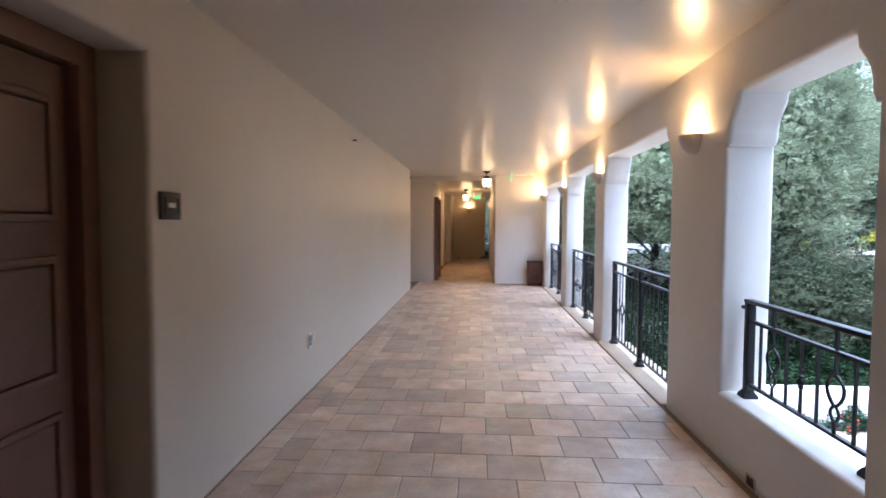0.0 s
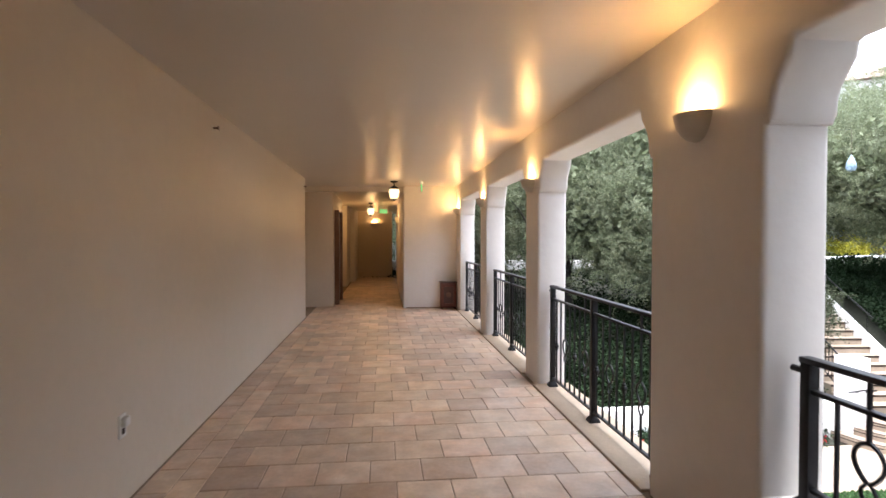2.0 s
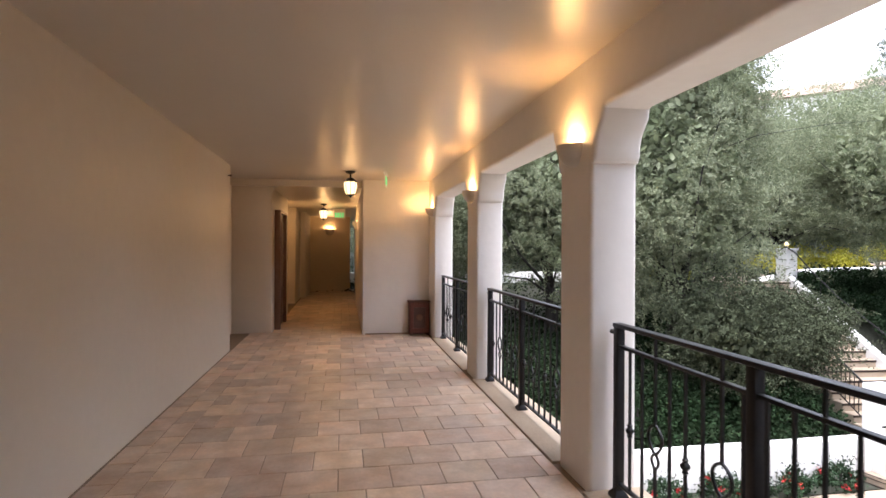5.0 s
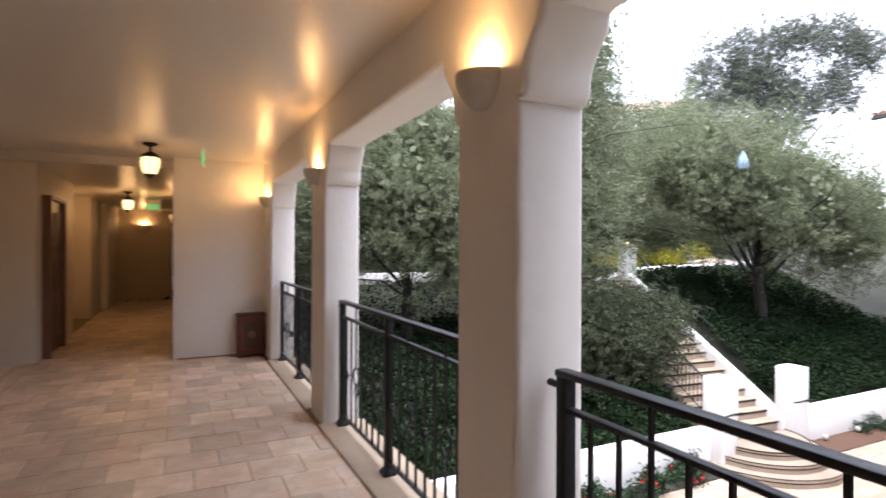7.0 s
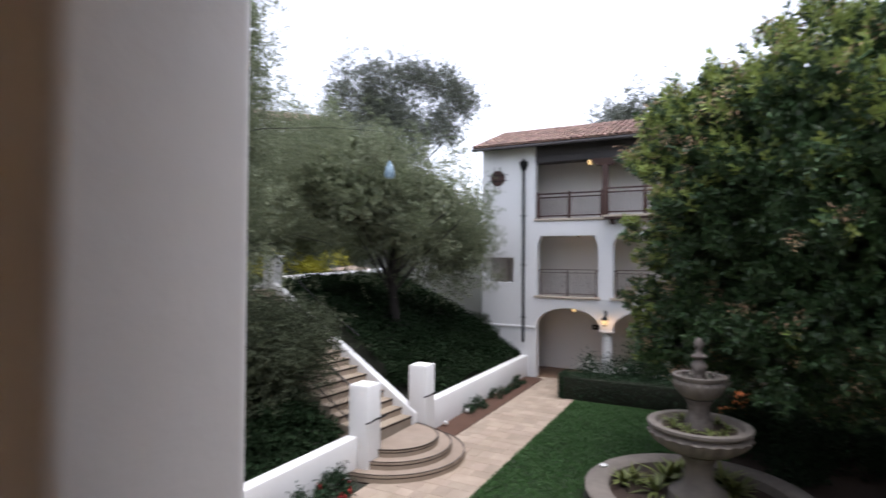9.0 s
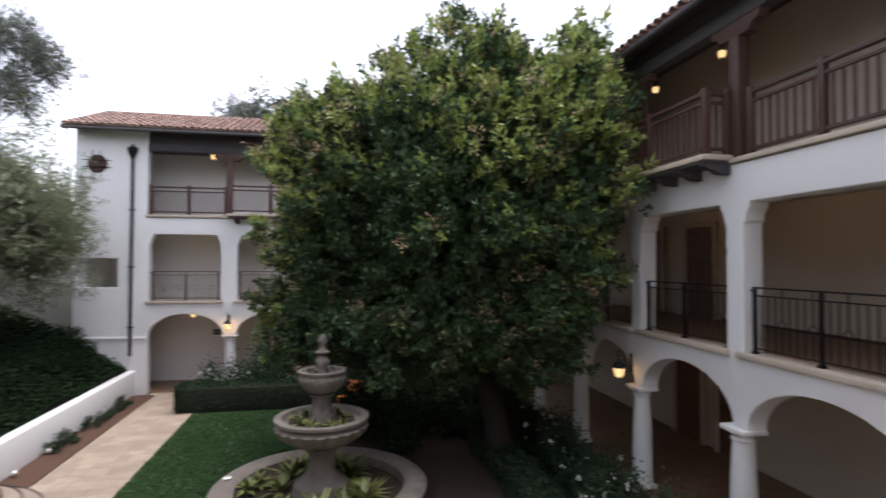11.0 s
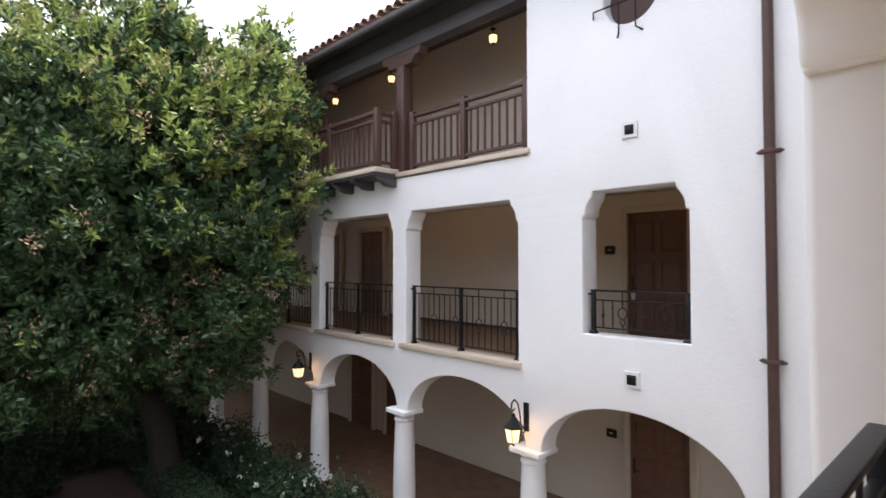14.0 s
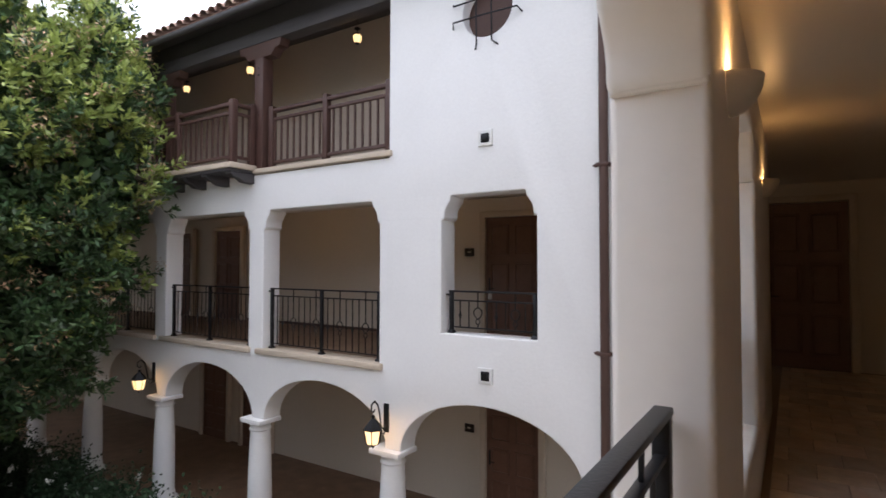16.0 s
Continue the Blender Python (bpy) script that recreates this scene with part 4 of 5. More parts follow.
wall_plaque(Matrix.Translation((FX + 2.2, 11.0, -1.4)) @ FACE_NX @ Matrix.Scale(1.6, 4), "dark plaque on the far arcade wall")
p = downpipe(Matrix.Translation((FX, 13.4, 0)) @ FACE_NX, -1.9, 5.5, (-0.9, 1.2, 3.2), "dark metal downpipe with a rainwater head", BLACK)
part("rain_head", lathe([(0.06, 5.0), (0.10, 5.08), (0.17, 5.25), (0.18, 5.38), (0.10, 5.42)], 10), BLACK, p, "", False, Matrix.Translation((0, -0.07, 0)))
w2 = thing("round_window", "round window with an iron grille on the far wing", "window", "", Matrix.Translation((FX, 14.55, 4.79)) @ FACE_NX)
part("pane", lathe([(0.33, 0.0), (0.30, 0.03)], 28), WOOD_DARK, w2, "dark pane", False, Matrix.Translation((0, 0.005, 0)) @ Matrix.Rotation(radians(90), 4, "X"))
for o2 in (-0.12, 0.12):
    part("grille_bar", tube([(o2, -0.06, -0.46), (o2, -0.08, 0.46)], 0.014, 6), BLACK, w2)
    part("grille_bar", tube([(-0.46, -0.07, o2), (0.46, -0.07, o2)], 0.014, 6), BLACK, w2)

# ---- the ground and the hillside ----
def hill(x, y):
    """The height of the ground behind the garden wall."""
    def line(v, pts):
        for (a, za), (b, zb) in zip(pts, pts[1:]):
            if v <= b:
                return za + (zb - za) * max(0.0, (v - a) / (b - a))
        return pts[-1][1]
    right = line(y, [(13.4, -2.55), (16.2, -0.75), (19.0, 0.45), (24, 0.6), (32, 2.2), (60, 9.0), (110, 14.0)])
    left = line(y, [(13.4, -2.6), (17.0, -1.3), (21.0, -0.4), (24.0, 0.15), (32, 2.0), (60, 9.0), (110, 14.0)])
    k = min(1.0, max(0.0, (x - 9.0) / 5.0))
    z = left * (1 - k) + right * k + 0.10 * noise.noise(Vector((x * 0.5, y * 0.5, 0.3)))
    if 10.75 < x - 0.09 * (y - 13.3) < 13.55 and y < 18.6:      # the cutting of the garden stairs
        z = min(z, GZ + 0.1 + 0.59 * (y - 13.4))
    return z

structure("ground", box(-300, -300, GZ - 1.2, 300, 300, GZ - 0.03), SOIL, "dark earth ground of the courtyard", "ground")

def heightfield(x0, x1, y0, y1, step):
    bm = bmesh.new()
    nx, ny = int((x1 - x0) / step), int((y1 - y0) / step)
    g = [[bm.verts.new((x0 + (x1 - x0) * i / nx, y0 + (y1 - y0) * j / ny, hill(x0 + (x1 - x0) * i / nx, y0 + (y1 - y0) * j / ny) - (0.25 if j == 0 else 0.0))) for i in range(nx + 1)] for j in range(ny + 1)]
    for j in range(ny):
        for i in range(nx):
            bm.faces.new((g[j][i], g[j][i + 1], g[j + 1][i + 1], g[j + 1][i]))
    return bm
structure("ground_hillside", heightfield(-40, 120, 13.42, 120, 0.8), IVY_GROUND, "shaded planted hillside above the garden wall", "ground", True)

# ---- leaves ----
def leaf_mesh(name, centres, along, length, width, mat, seed, bend=0.0):
    """Many small pointed leaves: each a diamond of four corners."""
    r = np.random.default_rng(seed)
    n = len(centres)
    a = along / np.maximum(np.linalg.norm(along, axis=1, keepdims=True), 1e-6)
    s = np.cross(a, r.normal(size=(n, 3)))
    s /= np.maximum(np.linalg.norm(s, axis=1, keepdims=True), 1e-6)
    ln = (length * r.uniform(0.65, 1.25, n))[:, None]
    wd = (width * r.uniform(0.7, 1.2, n))[:, None]
    v = np.empty((n, 4, 3), dtype=np.float32)
    v[:, 0], v[:, 1] = centres - a * ln * 0.5, centres + s * wd * 0.5 + a * ln * 0.05
    v[:, 2], v[:, 3] = centres + a * ln * 0.5, centres - s * wd * 0.5 + a * ln * 0.05
    me = bpy.data.meshes.new(name)
    me.vertices.add(n * 4)
    me.vertices.foreach_set("co", v.ravel())
    me.loops.add(n * 4)
    me.loops.foreach_set("vertex_index", np.arange(n * 4, dtype=np.int32))
    me.polygons.add(n)
    me.polygons.foreach_set("loop_start", np.arange(0, n * 4, 4, dtype=np.int32))
    me.update(calc_edges=True)
    me.materials.append(mat)
    return me

def box_leaves(name, x0, y0, z0, x1, y1, z1, count, length, width, mat, seed, rough=0.05):
    """Leaves over the top and sides of a clipped block."""
    r = np.random.default_rng(seed)
    p = r.uniform(size=(count, 3)) * np.array([x1 - x0, y1 - y0, z1 - z0]) + np.array([x0, y0, z0])
    face = r.choice(5, count, p=[0.36, 0.16, 0.16, 0.16, 0.16])
    p[face == 0, 2] = z1
    p[face == 1, 0], p[face == 2, 0], p[face == 3, 1], p[face == 4, 1] = x0, x1, y0, y1
    p += r.normal(scale=rough, size=p.shape)
    return leaf_mesh(name, p, r.normal(size=(count, 3)) + np.array([0, 0, 0.4]), length, width, mat, seed)

r0 = np.random.default_rng(3)
def ivy_patch(x0, x1, y0, y1, n, seed):
    r = np.random.default_rng(seed)
    x, y = r.uniform(x0, x1, n), y0 + (y1 - y0) * r.uniform(size=n) ** 1.2
    z = np.array([hill(a, b) for a, b in zip(x, y)]) + np.abs(r.normal(scale=0.10, size=n)) + 0.16 * np.maximum(0, np.sin(x * 1.9 + 0.7 * np.sin(y * 2.3)))
    return np.stack([x, y, z], 1)
p = np.concatenate([ivy_patch(2.0, 11.0, 13.5, 19.5, 42000, 4), ivy_patch(14.1, 22.3, 13.5, 19.5, 42000, 5), ivy_patch(-2, 24, 19.5, 30, 26000, 6)])
tagged(new("ivy_groundcover", leaf_mesh("ivy_groundcover", p, r0.normal(size=p.shape) * np.array([1, 1, 0.5]), 0.11, 0.075, IVY, 7)), "green ivy covering the bank, deep shade put into its colour", "ivy", "", "stuff")

# ---- walls, posts and steps ----
structure("garden_wall_west", box(XO, 13.22, GZ - 0.2, 10.86, 13.5, -2.42, 0.03, 3), STUCCO_OUT, "low white stucco garden wall", "wall")
structure("garden_wall_east", box(13.86, 13.22, GZ - 0.2, FX, 13.5, -2.42, 0.03, 3), STUCCO_OUT, "low white stucco garden wall", "wall")
def gate_post(x, label):
    p = thing("gate_post", label, "post", "gate posts", Matrix.Translation((x, 13.2, GZ - 0.02)))
    part("pier", box(-0.25, -0.25, 0, 0.25, 0.25, 1.93, 0.02), STUCCO_OUT, p)
    cap = lathe([(0.345, 1.925), (0.33, 1.95), (0.02, 2.0)], 4)
    part("cap", cap, STUCCO_OUT, p, "", False, Matrix.Rotation(radians(45), 4, "Z"))
    s = 1 if x < 12 else -1
    h = part("grab_rail", tube([(s * 0.30, -0.24, 1.18), (s * 0.30, -0.36, 1.22), (-s * 0.05, -0.36, 1.24), (-s * 0.28, -0.33, 1.20), (-s * 0.31, -0.25, 1.17)], 0.018, 8), BLACK, p, "black iron grab rail", True)
    for q in (-0.12, 0.12):
        part("rail_bracket", tube([(q, -0.24, 1.15), (q, -0.36, 1.22)], 0.012, 6), BLACK, h)
gate_post(11.1, "white stucco gate post with an iron grab rail")
gate_post(13.62, "white stucco gate post with an iron grab rail")

def half_disc(r, h, n=36):
    b = bmesh.new()
    lo = [b.verts.new((r * math.cos(math.pi * k / n), -r * math.sin(math.pi * k / n), 0)) for k in range(n + 1)]
    hi = [b.verts.new((v.co.x, v.co.y, h)) for v in lo]
    for k in range(n):
        b.faces.new((lo[k], lo[k + 1], hi[k + 1], hi[k]))
    b.faces.new(hi)
    b.faces.new((lo[0], hi[0], hi[-1], lo[-1]))
    return b
st = thing("entry_steps", "three half-round travertine steps with dark nosing lines", "steps", "", Matrix.Translation((12.3, 13.22, GZ)))
for k, rad in enumerate((1.72, 1.40, 1.08)):
    s = part("step", half_disc(rad, 0.155), PAVE, st, "", False, Matrix.Translation((0, 0, 0.155 * k)))
    arc = [(0.985 * rad * math.cos(math.pi * q / 36), -0.985 * rad * math.sin(math.pi * q / 36), 0.152) for q in range(37)]
    part("nosing", tube(arc, 0.02, 6), PLAQUE, s, "dark nosing line")
    part("riser_line", tube([(x * 1.012, y * 1.012, 0.10) for x, y, z in arc], 0.013, 6), PLAQUE, s, "dark tile line")
STAIR = Matrix.Translation((12.32, 13.3, GZ + 0.465)) @ Matrix.Rotation(radians(-5.2), 4, "Z")
fl = thing("garden_stairs", "straight flight of tan stone garden stairs", "stairs", "", STAIR)
def stair_step():
    return box(-1.0, 0, -0.9, 1.0, 0.34, 0.18, 0.012, 1)
for k in range(18):
    s = part("step", shared(("stair_step",), stair_step, PAVE), PAVE, fl, "", False, Matrix.Translation((0, 0.12 + 0.305 * k, 0.18 * k)))
    part("nosing", shared(("stair_nosing",), lambda: box(-1.0, -0.008, 0.125, 1.0, 0.02, 0.172), PLAQUE), PLAQUE, s, "dark nosing line")
prof = [(0.0, -0.6), (0.0, 0.26), (5.6, 3.52), (5.6, 2.4)]
for sx, nm in ((1.0, "east"),):
    b = sheet([prof], 0.22, 0.02)
    part("side_wall", b, STUCCO_OUT, fl, "white stucco side wall", False, Matrix(((0, 1, 0, sx), (1, 0, 0, 0), (0, 0, 1, 0), (0, 0, 0, 1))))
rl = thing("stair_railing", "black iron railing rising beside the garden stairs", "railing", "", STAIR @ Matrix.Translation((-0.95, 0.3, 0.2)))
part("handrail", tube([(0, -0.1, 0.92), (0, 5.0, 0.92 + 5.1 * 0.59), (0, 5.5, 0.92 + 5.1 * 0.59)], 0.022, 8), BLACK, rl)
part("lower_rail", tube([(0, 0, 0.18), (0, 5.0, 0.18 + 5.0 * 0.59)], 0.014, 6), BLACK, rl)
for k in range(42):
    part("baluster", shared(("stair_baluster",), lambda: box(-0.007, -0.007, 0.17, 0.007, 0.007, 0.93), BLACK), BLACK, rl, "", False, Matrix.Translation((0, 0.12 * k, 0.12 * k * 0.59)))
rr = thing("stair_handrail", "curved black iron handrail at the top of the stairs", "railing", "", STAIR @ Matrix.Translation((1.1, 0, 0)))
part("rail", tube([(0, 2.0, 2.05), (0, 3.6, 2.95), (0.05, 4.6, 3.6), (0, 5.2, 4.15), (-0.1, 5.5, 4.35), (-0.25, 5.55, 4.25)], 0.02, 8), BLACK, rr, "", True)
for q in (2.2, 3.2, 4.2):
    part("rail_post", tube([(0, q, q * 0.585 + 0.3), (0, q, q * 0.585 + 0.9)], 0.012, 6), BLACK, rr)

lp = thing("lamp_pier", "white stucco pier with a lit globe lamp above the stairs", "lamp post", "", Matrix.Translation((14.0, 18.85, 0.2)))
part("pier", box(-0.21, -0.21, -0.3, 0.21, 0.21, 1.25, 0.02), STUCCO_OUT, lp)
part("cap", box(-0.24, -0.24, 1.25, 0.24, 0.24, 1.31, 0.015), STUCCO_OUT, lp)
part("lamp_base", lathe([(0.07, 1.31), (0.05, 1.34), (0.03, 1.37)], 10), BLACK, lp)
part("globe", lathe([(0.03, 1.37), (0.05, 1.40), (0.06, 1.44), (0.04, 1.48), (0.01, 1.50)], 14), GLOW, lp, "lit warm globe", True)
part("ring", tube([(0.22 * math.cos(q * math.pi / 8), 0.22 * math.sin(q * math.pi / 8), 0.95) for q in range(17)], 0.012, 6), BLACK, lp)

# upper path on the hill
b = bmesh.new()
pts = [(13.0, 19.2), (15.5, 20.2), (18.5, 21.3), (22.0, 22.4), (28, 24)]
rows = [[b.verts.new((x - 0.35 * w, y + w, max(hill(x, y), hill(x, y + w)) + 0.06)) for w in (0.0, 0.9, 1.8)] for x, y in pts]
for q, s in zip(rows, rows[1:]):
    for k in range(2):
        b.faces.new((q[k], s[k], s[k + 1], q[k + 1]))
structure("path_upper", b, PAVE, "pale garden path on the hillside", "path")
for k, (q, s) in enumerate(zip(pts, pts[1:])):
    b = tube([(q[0], q[1], hill(*q) + 0.12), (s[0], s[1], hill(*s) + 0.12)], 0.16, 6)
    structure("path_kerb_%d" % (k + 1), b, STUCCO_OUT, "white kerb of the hillside path", "kerb")
structure("terrace_wall", box(-6, 24.0, -0.8, 9.5, 24.3, 0.55, 0.03), STUCCO_OUT, "low white terrace wall among the trees", "wall")

# ---- lawn, path, hedges ----
structure("lawn_soil", box(5.5, 6.1, GZ - 0.1, 19.3, 10.62, GZ - 0.005), IVY_GROUND, "earth under the lawn", "ground")
n = 110000
gx, gy = r0.uniform(5.5, 19.3, n), r0.uniform(6.1, 10.62, n)
keep = np.hypot(gx - 12.4, gy - 6.6) > 2.1
g = np.stack([gx, gy, np.full(n, GZ + 0.02)], 1)[keep]
d = r0.normal(size=g.shape) * 0.5 + np.array([0, 0, 1.0])
tagged(new("lawn_grass", leaf_mesh("lawn_grass", g, d, 0.075, 0.022, GRASS, 11)), "short mown green lawn grass", "grass", "", "stuff")
pave = structure("pavement", box(XO, 10.62, GZ - 0.1, FX + 0.1, 12.75, GZ - 0.008), SILL, "tan travertine garden path", "pavement")
structure("pavement_patio", box(XO, 3.0, GZ - 0.1, 5.5, 10.62, GZ - 0.008), SILL, "tan paved patio", "pavement")
structure("planter_soil", box(14.1, 12.5, GZ - 0.1, 22.0, 13.22, GZ + 0.03), MULCH, "strip of brown bark mulch along the wall", "ground")
structure("bed_soil", box(XO, 12.75, GZ - 0.1, 10.5, 13.22, GZ + 0.02), IVY_GROUND, "flower bed along the wall", "ground")

def shrub(name, label, cat, m, rx, ry, rz, n, length, width, mat, seed, petals=None, group=""):
    r = np.random.default_rng(seed)
    t = thing(name, label, cat, group, m)
    k = max(6, n // 90)
    c = r.normal(size=(k, 3))
    c /= np.linalg.norm(c, axis=1, keepdims=True)
    c[:, 2] = np.abs(c[:, 2])
    c *= r.uniform(0.35, 1.0, (k, 1)) ** 0.6
    cc = np.repeat(c, n // k, axis=0)
    p2 = (cc + r.normal(scale=0.16, size=cc.shape)) * np.array([rx, ry, rz])
    p2[:, 2] = np.abs(p2[:, 2])
    part("foliage", leaf_mesh("foliage", p2, r.normal(size=p2.shape) + cc * 0.8 + np.array([0, 0, 0.3]), length, width, mat, seed), mat, t)
    part("stem", tube([(0, 0, -0.1), (0.02, 0.01, rz * 0.6)], 0.025, 6), BARK, t)
    if petals:
        q = c[c[:, 2] > 0.1][: petals[1]] * np.array([rx, ry, rz]) * 1.08
        q = np.repeat(q, 12, axis=0) + r.normal(scale=0.025, size=(len(q) * 12, 3))
        part("blossoms", leaf_mesh("blossoms", q, r.normal(size=q.shape), 0.07, 0.06, petals[0], seed + 1), petals[0], t, petals[2])
    return t

for k, x in enumerate((4.6, 6.0, 7.3, 8.6, 9.8)):
    shrub("flowering_shrub", "low green shrub with red flowers beside the garden wall", "shrub", Matrix.Translation((x, 12.95 - 0.1 * (k % 2), GZ)), 0.55, 0.35, 0.5, 1500, 0.08, 0.035, HEDGE_L, 40 + k, (RED_PETAL, 7, "red flowers"), "wall shrubs")
for k, x in enumerate((16.6, 18.6, 20.2)):
    shrub("low_shrub", "small green shrub in the mulch strip", "shrub", Matrix.Translation((x, 13.0, GZ + 0.02)), 0.75, 0.24, 0.34, 1100, 0.07, 0.03, HEDGE_L, 60 + k, None, "strip shrubs")

def hedge(x0, y0, x1, y1, h, n, seed, label):
    t = thing("clipped_hedge", label, "hedge", "courtyard hedges", Matrix.Translation((0, 0, GZ - 0.02)))
    part("leaves", box_leaves("leaves", x0, y0, 0.02, x1, y1, h, n, 0.065, 0.035, HEDGE_L, seed), HEDGE_L, t)
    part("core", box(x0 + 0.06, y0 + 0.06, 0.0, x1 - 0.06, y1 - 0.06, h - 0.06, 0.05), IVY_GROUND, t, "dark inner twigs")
hedge(19.4, 1.4, 20.2, 11.1, 0.8, 24000, 70, "dark green clipped box hedge along the lawn")
hedge(8.0, 2.35, 19.4, 2.95, 0.55, 26000, 71, "dark clipped hedge beside the side wing")
for k in range(10):
    shrub("rose_bush", "leafy rose bush with white blooms beside the arcade", "rose bush", Matrix.Translation((6.6 + 1.15 * k, 1.35 + 0.25 * (k % 2), GZ)), 0.8, 0.7, 1.1, 2800, 0.075, 0.045, HEDGE_L, 80 + k, (WHITE_PETAL, 8, "white blooms"), "rose bushes")
for k, (x, y, s) in enumerate(((21.2, 10.2, 1.0), (21.0, 9.0, 1.0), (21.2, 8.0, 1.1))):
    shrub("rose_bush", "white flowering rose bush before the far arcade", "rose bush", Matrix.Translation((x, y, GZ)), 0.8 * s, 0.8 * s, 1.3 * s, 2600, 0.08, 0.045, HEDGE_L, 100 + k, (WHITE_PETAL, 22, "white blooms"), "rose bushes")
shrub("tall_shrub", "dark rounded shrub before the far arcade", "shrub", Matrix.Translation((20.9, 8.6, GZ)), 1.1, 1.2, 2.3, 6000, 0.10, 0.045, HEDGE_L, 110)
for k, (x, y, s) in enumerate(((14.4, 2.4, 0.6), (15.2, 4.8, 0.6), (16.4, 5.6, 0.8), (17.6, 1.9, 1.0), (18.4, 3.4, 1.2), (18.0, 4.2, 1.0), (16.6, 3.6, 0.8), (15.6, 1.9, 0.8))):
    shrub("understory_shrub", "dark green shrub in the shade under the tree", "shrub", Matrix.Translation((x, y, GZ)), 1.0 * s, 1.0 * s, 1.9 * s, 4200, 0.12, 0.055, HEDGE_L, 300 + k, None, "understory shrubs")
for k, (x, y, s) in enumerate(((15.3, 21.4, 0.9), (17.0, 22.0, 0.8), (20.2, 22.9, 0.9), (21.2, 23.2, 0.9), (18.6, 24.0, 1.3), (19.8, 24.3, 1.2), (21.5, 24.6, 1.2), (26.0, 26.0, 1.2), (12.2, 22.2, 1.0))):
    shrub("yellow_shrub", "bright yellow-green shrub on the hillside", "shrub", Matrix.Translation((x, y, hill(x, y))), 0.9 * s, 0.7 * s, 0.8 * s, 1600, 0.13, 0.06, YELLOW_L, 120 + k, None, "yellow shrubs")
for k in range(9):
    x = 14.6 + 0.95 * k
    shrub("bank_shrub", "green shrub mounded on the bank, darkened for its shade", "shrub", Matrix.Translation((x, 14.2 + 0.5 * (k % 3), hill(x, 14.2 + 0.5 * (k % 3)))), 0.8, 0.6, 0.55, 1500, 0.08, 0.05, IVY, 140 + k, None, "bank shrubs")
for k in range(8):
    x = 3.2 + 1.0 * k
    shrub("bank_shrub", "green shrub mounded on the bank, darkened for its shade", "shrub", Matrix.Translation((x, 14.3 + 0.5 * (k % 3), hill(x, 14.3 + 0.5 * (k % 3)))), 0.8, 0.7, 0.6, 1700, 0.08, 0.05, IVY, 160 + k, None, "bank shrubs")
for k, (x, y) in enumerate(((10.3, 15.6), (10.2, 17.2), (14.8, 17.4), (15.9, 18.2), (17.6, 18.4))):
    shrub("bank_shrub", "clipped shrub beside the garden stairs, darkened for its shade", "shrub", Matrix.Translation((x, y, hill(x, y))), 0.9, 0.8, 1.0 if x < 12 else 0.45, 2600, 0.08, 0.05, IVY, 180 + k, None, "bank shrubs")

def garden_chair(m):
    """A low armless garden chair; the back to local +x."""
    c = thing("garden_chair", "low orange wooden garden chair beside the hedge", "chair", "", m)
    for k in range(5):
        part("seat_slat", box(-0.26, -0.25 + 0.104 * k, 0.44, 0.26, -0.16 + 0.104 * k, 0.465, 0.004), ORANGE_WOOD, c)
        part("back_slat", box(-0.012, -0.25 + 0.104 * k, 0.0, 0.012, -0.16 + 0.104 * k, 0.46, 0.004), ORANGE_WOOD, c, "", False, Matrix.Translation((0.26, 0, 0.47)) @ Matrix.Rotation(radians(14), 4, "Y"))
    for sx in (-0.23, 0.23):
        for sy in (-0.22, 0.22):
            part("leg", box(sx - 0.025, sy - 0.025, 0.0, sx + 0.025, sy + 0.025, 0.44, 0.005), ORANGE_WOOD, c)
    part("back_rail", box(0.34, -0.26, 0.80, 0.38, 0.26, 0.86, 0.006), ORANGE_WOOD, c)
ORANGE_WOOD = material("orange_stained_wood", (0.62, 0.20, 0.06), 0.5, second=((0.48, 0.15, 0.045), 8), grain=(0.2, 50), bump=(0.2, 50))
garden_chair(Matrix.Translation((18.9, 5.95, GZ)) @ Matrix.Rotation(radians(-40), 4, "Z"))

def path_light(x):
    p = thing("path_light", "small white garden spotlight at the foot of the wall", "garden light", "path lights", Matrix.Translation((x, 13.06, GZ + 0.03)))
    part("spike", tube([(0, 0, -0.05), (0, 0, 0.05)], 0.012, 6), BLACK, p)
    part("head", lathe([(0.03, 0.04), (0.055, 0.06), (0.06, 0.12), (0.045, 0.14)], 12), WHITE_PLASTIC, p, "white lamp head", True)
for x in (14.75, 16.15):
    path_light(x)

# ---- the fountain ----
FC = Matrix.Translation((12.4, 6.6, GZ - 0.02))
f = thing("tiered_fountain", "weathered stone tiered fountain planted with succulents", "fountain", "", FC)
part("lower_basin", lathe([(1.60, 0.02), (1.60, 0.38), (1.66, 0.42), (1.78, 0.44), (1.98, 0.43), (2.05, 0.38), (2.03, 0.31), (1.93, 0.27), (1.90, 0.0)], 56, False), STONE, f, "", True)
part("basin_soil", lathe([(1.62, 0.20), (0.01, 0.24)], 40), SOIL, f, "dark planted soil")
part("pedestal", lathe([(0.55, 0.2), (0.52, 0.42), (0.36, 0.52), (0.26, 0.68), (0.24, 0.95), (0.32, 1.08), (0.40, 1.14)], 28), STONE, f, "", True)
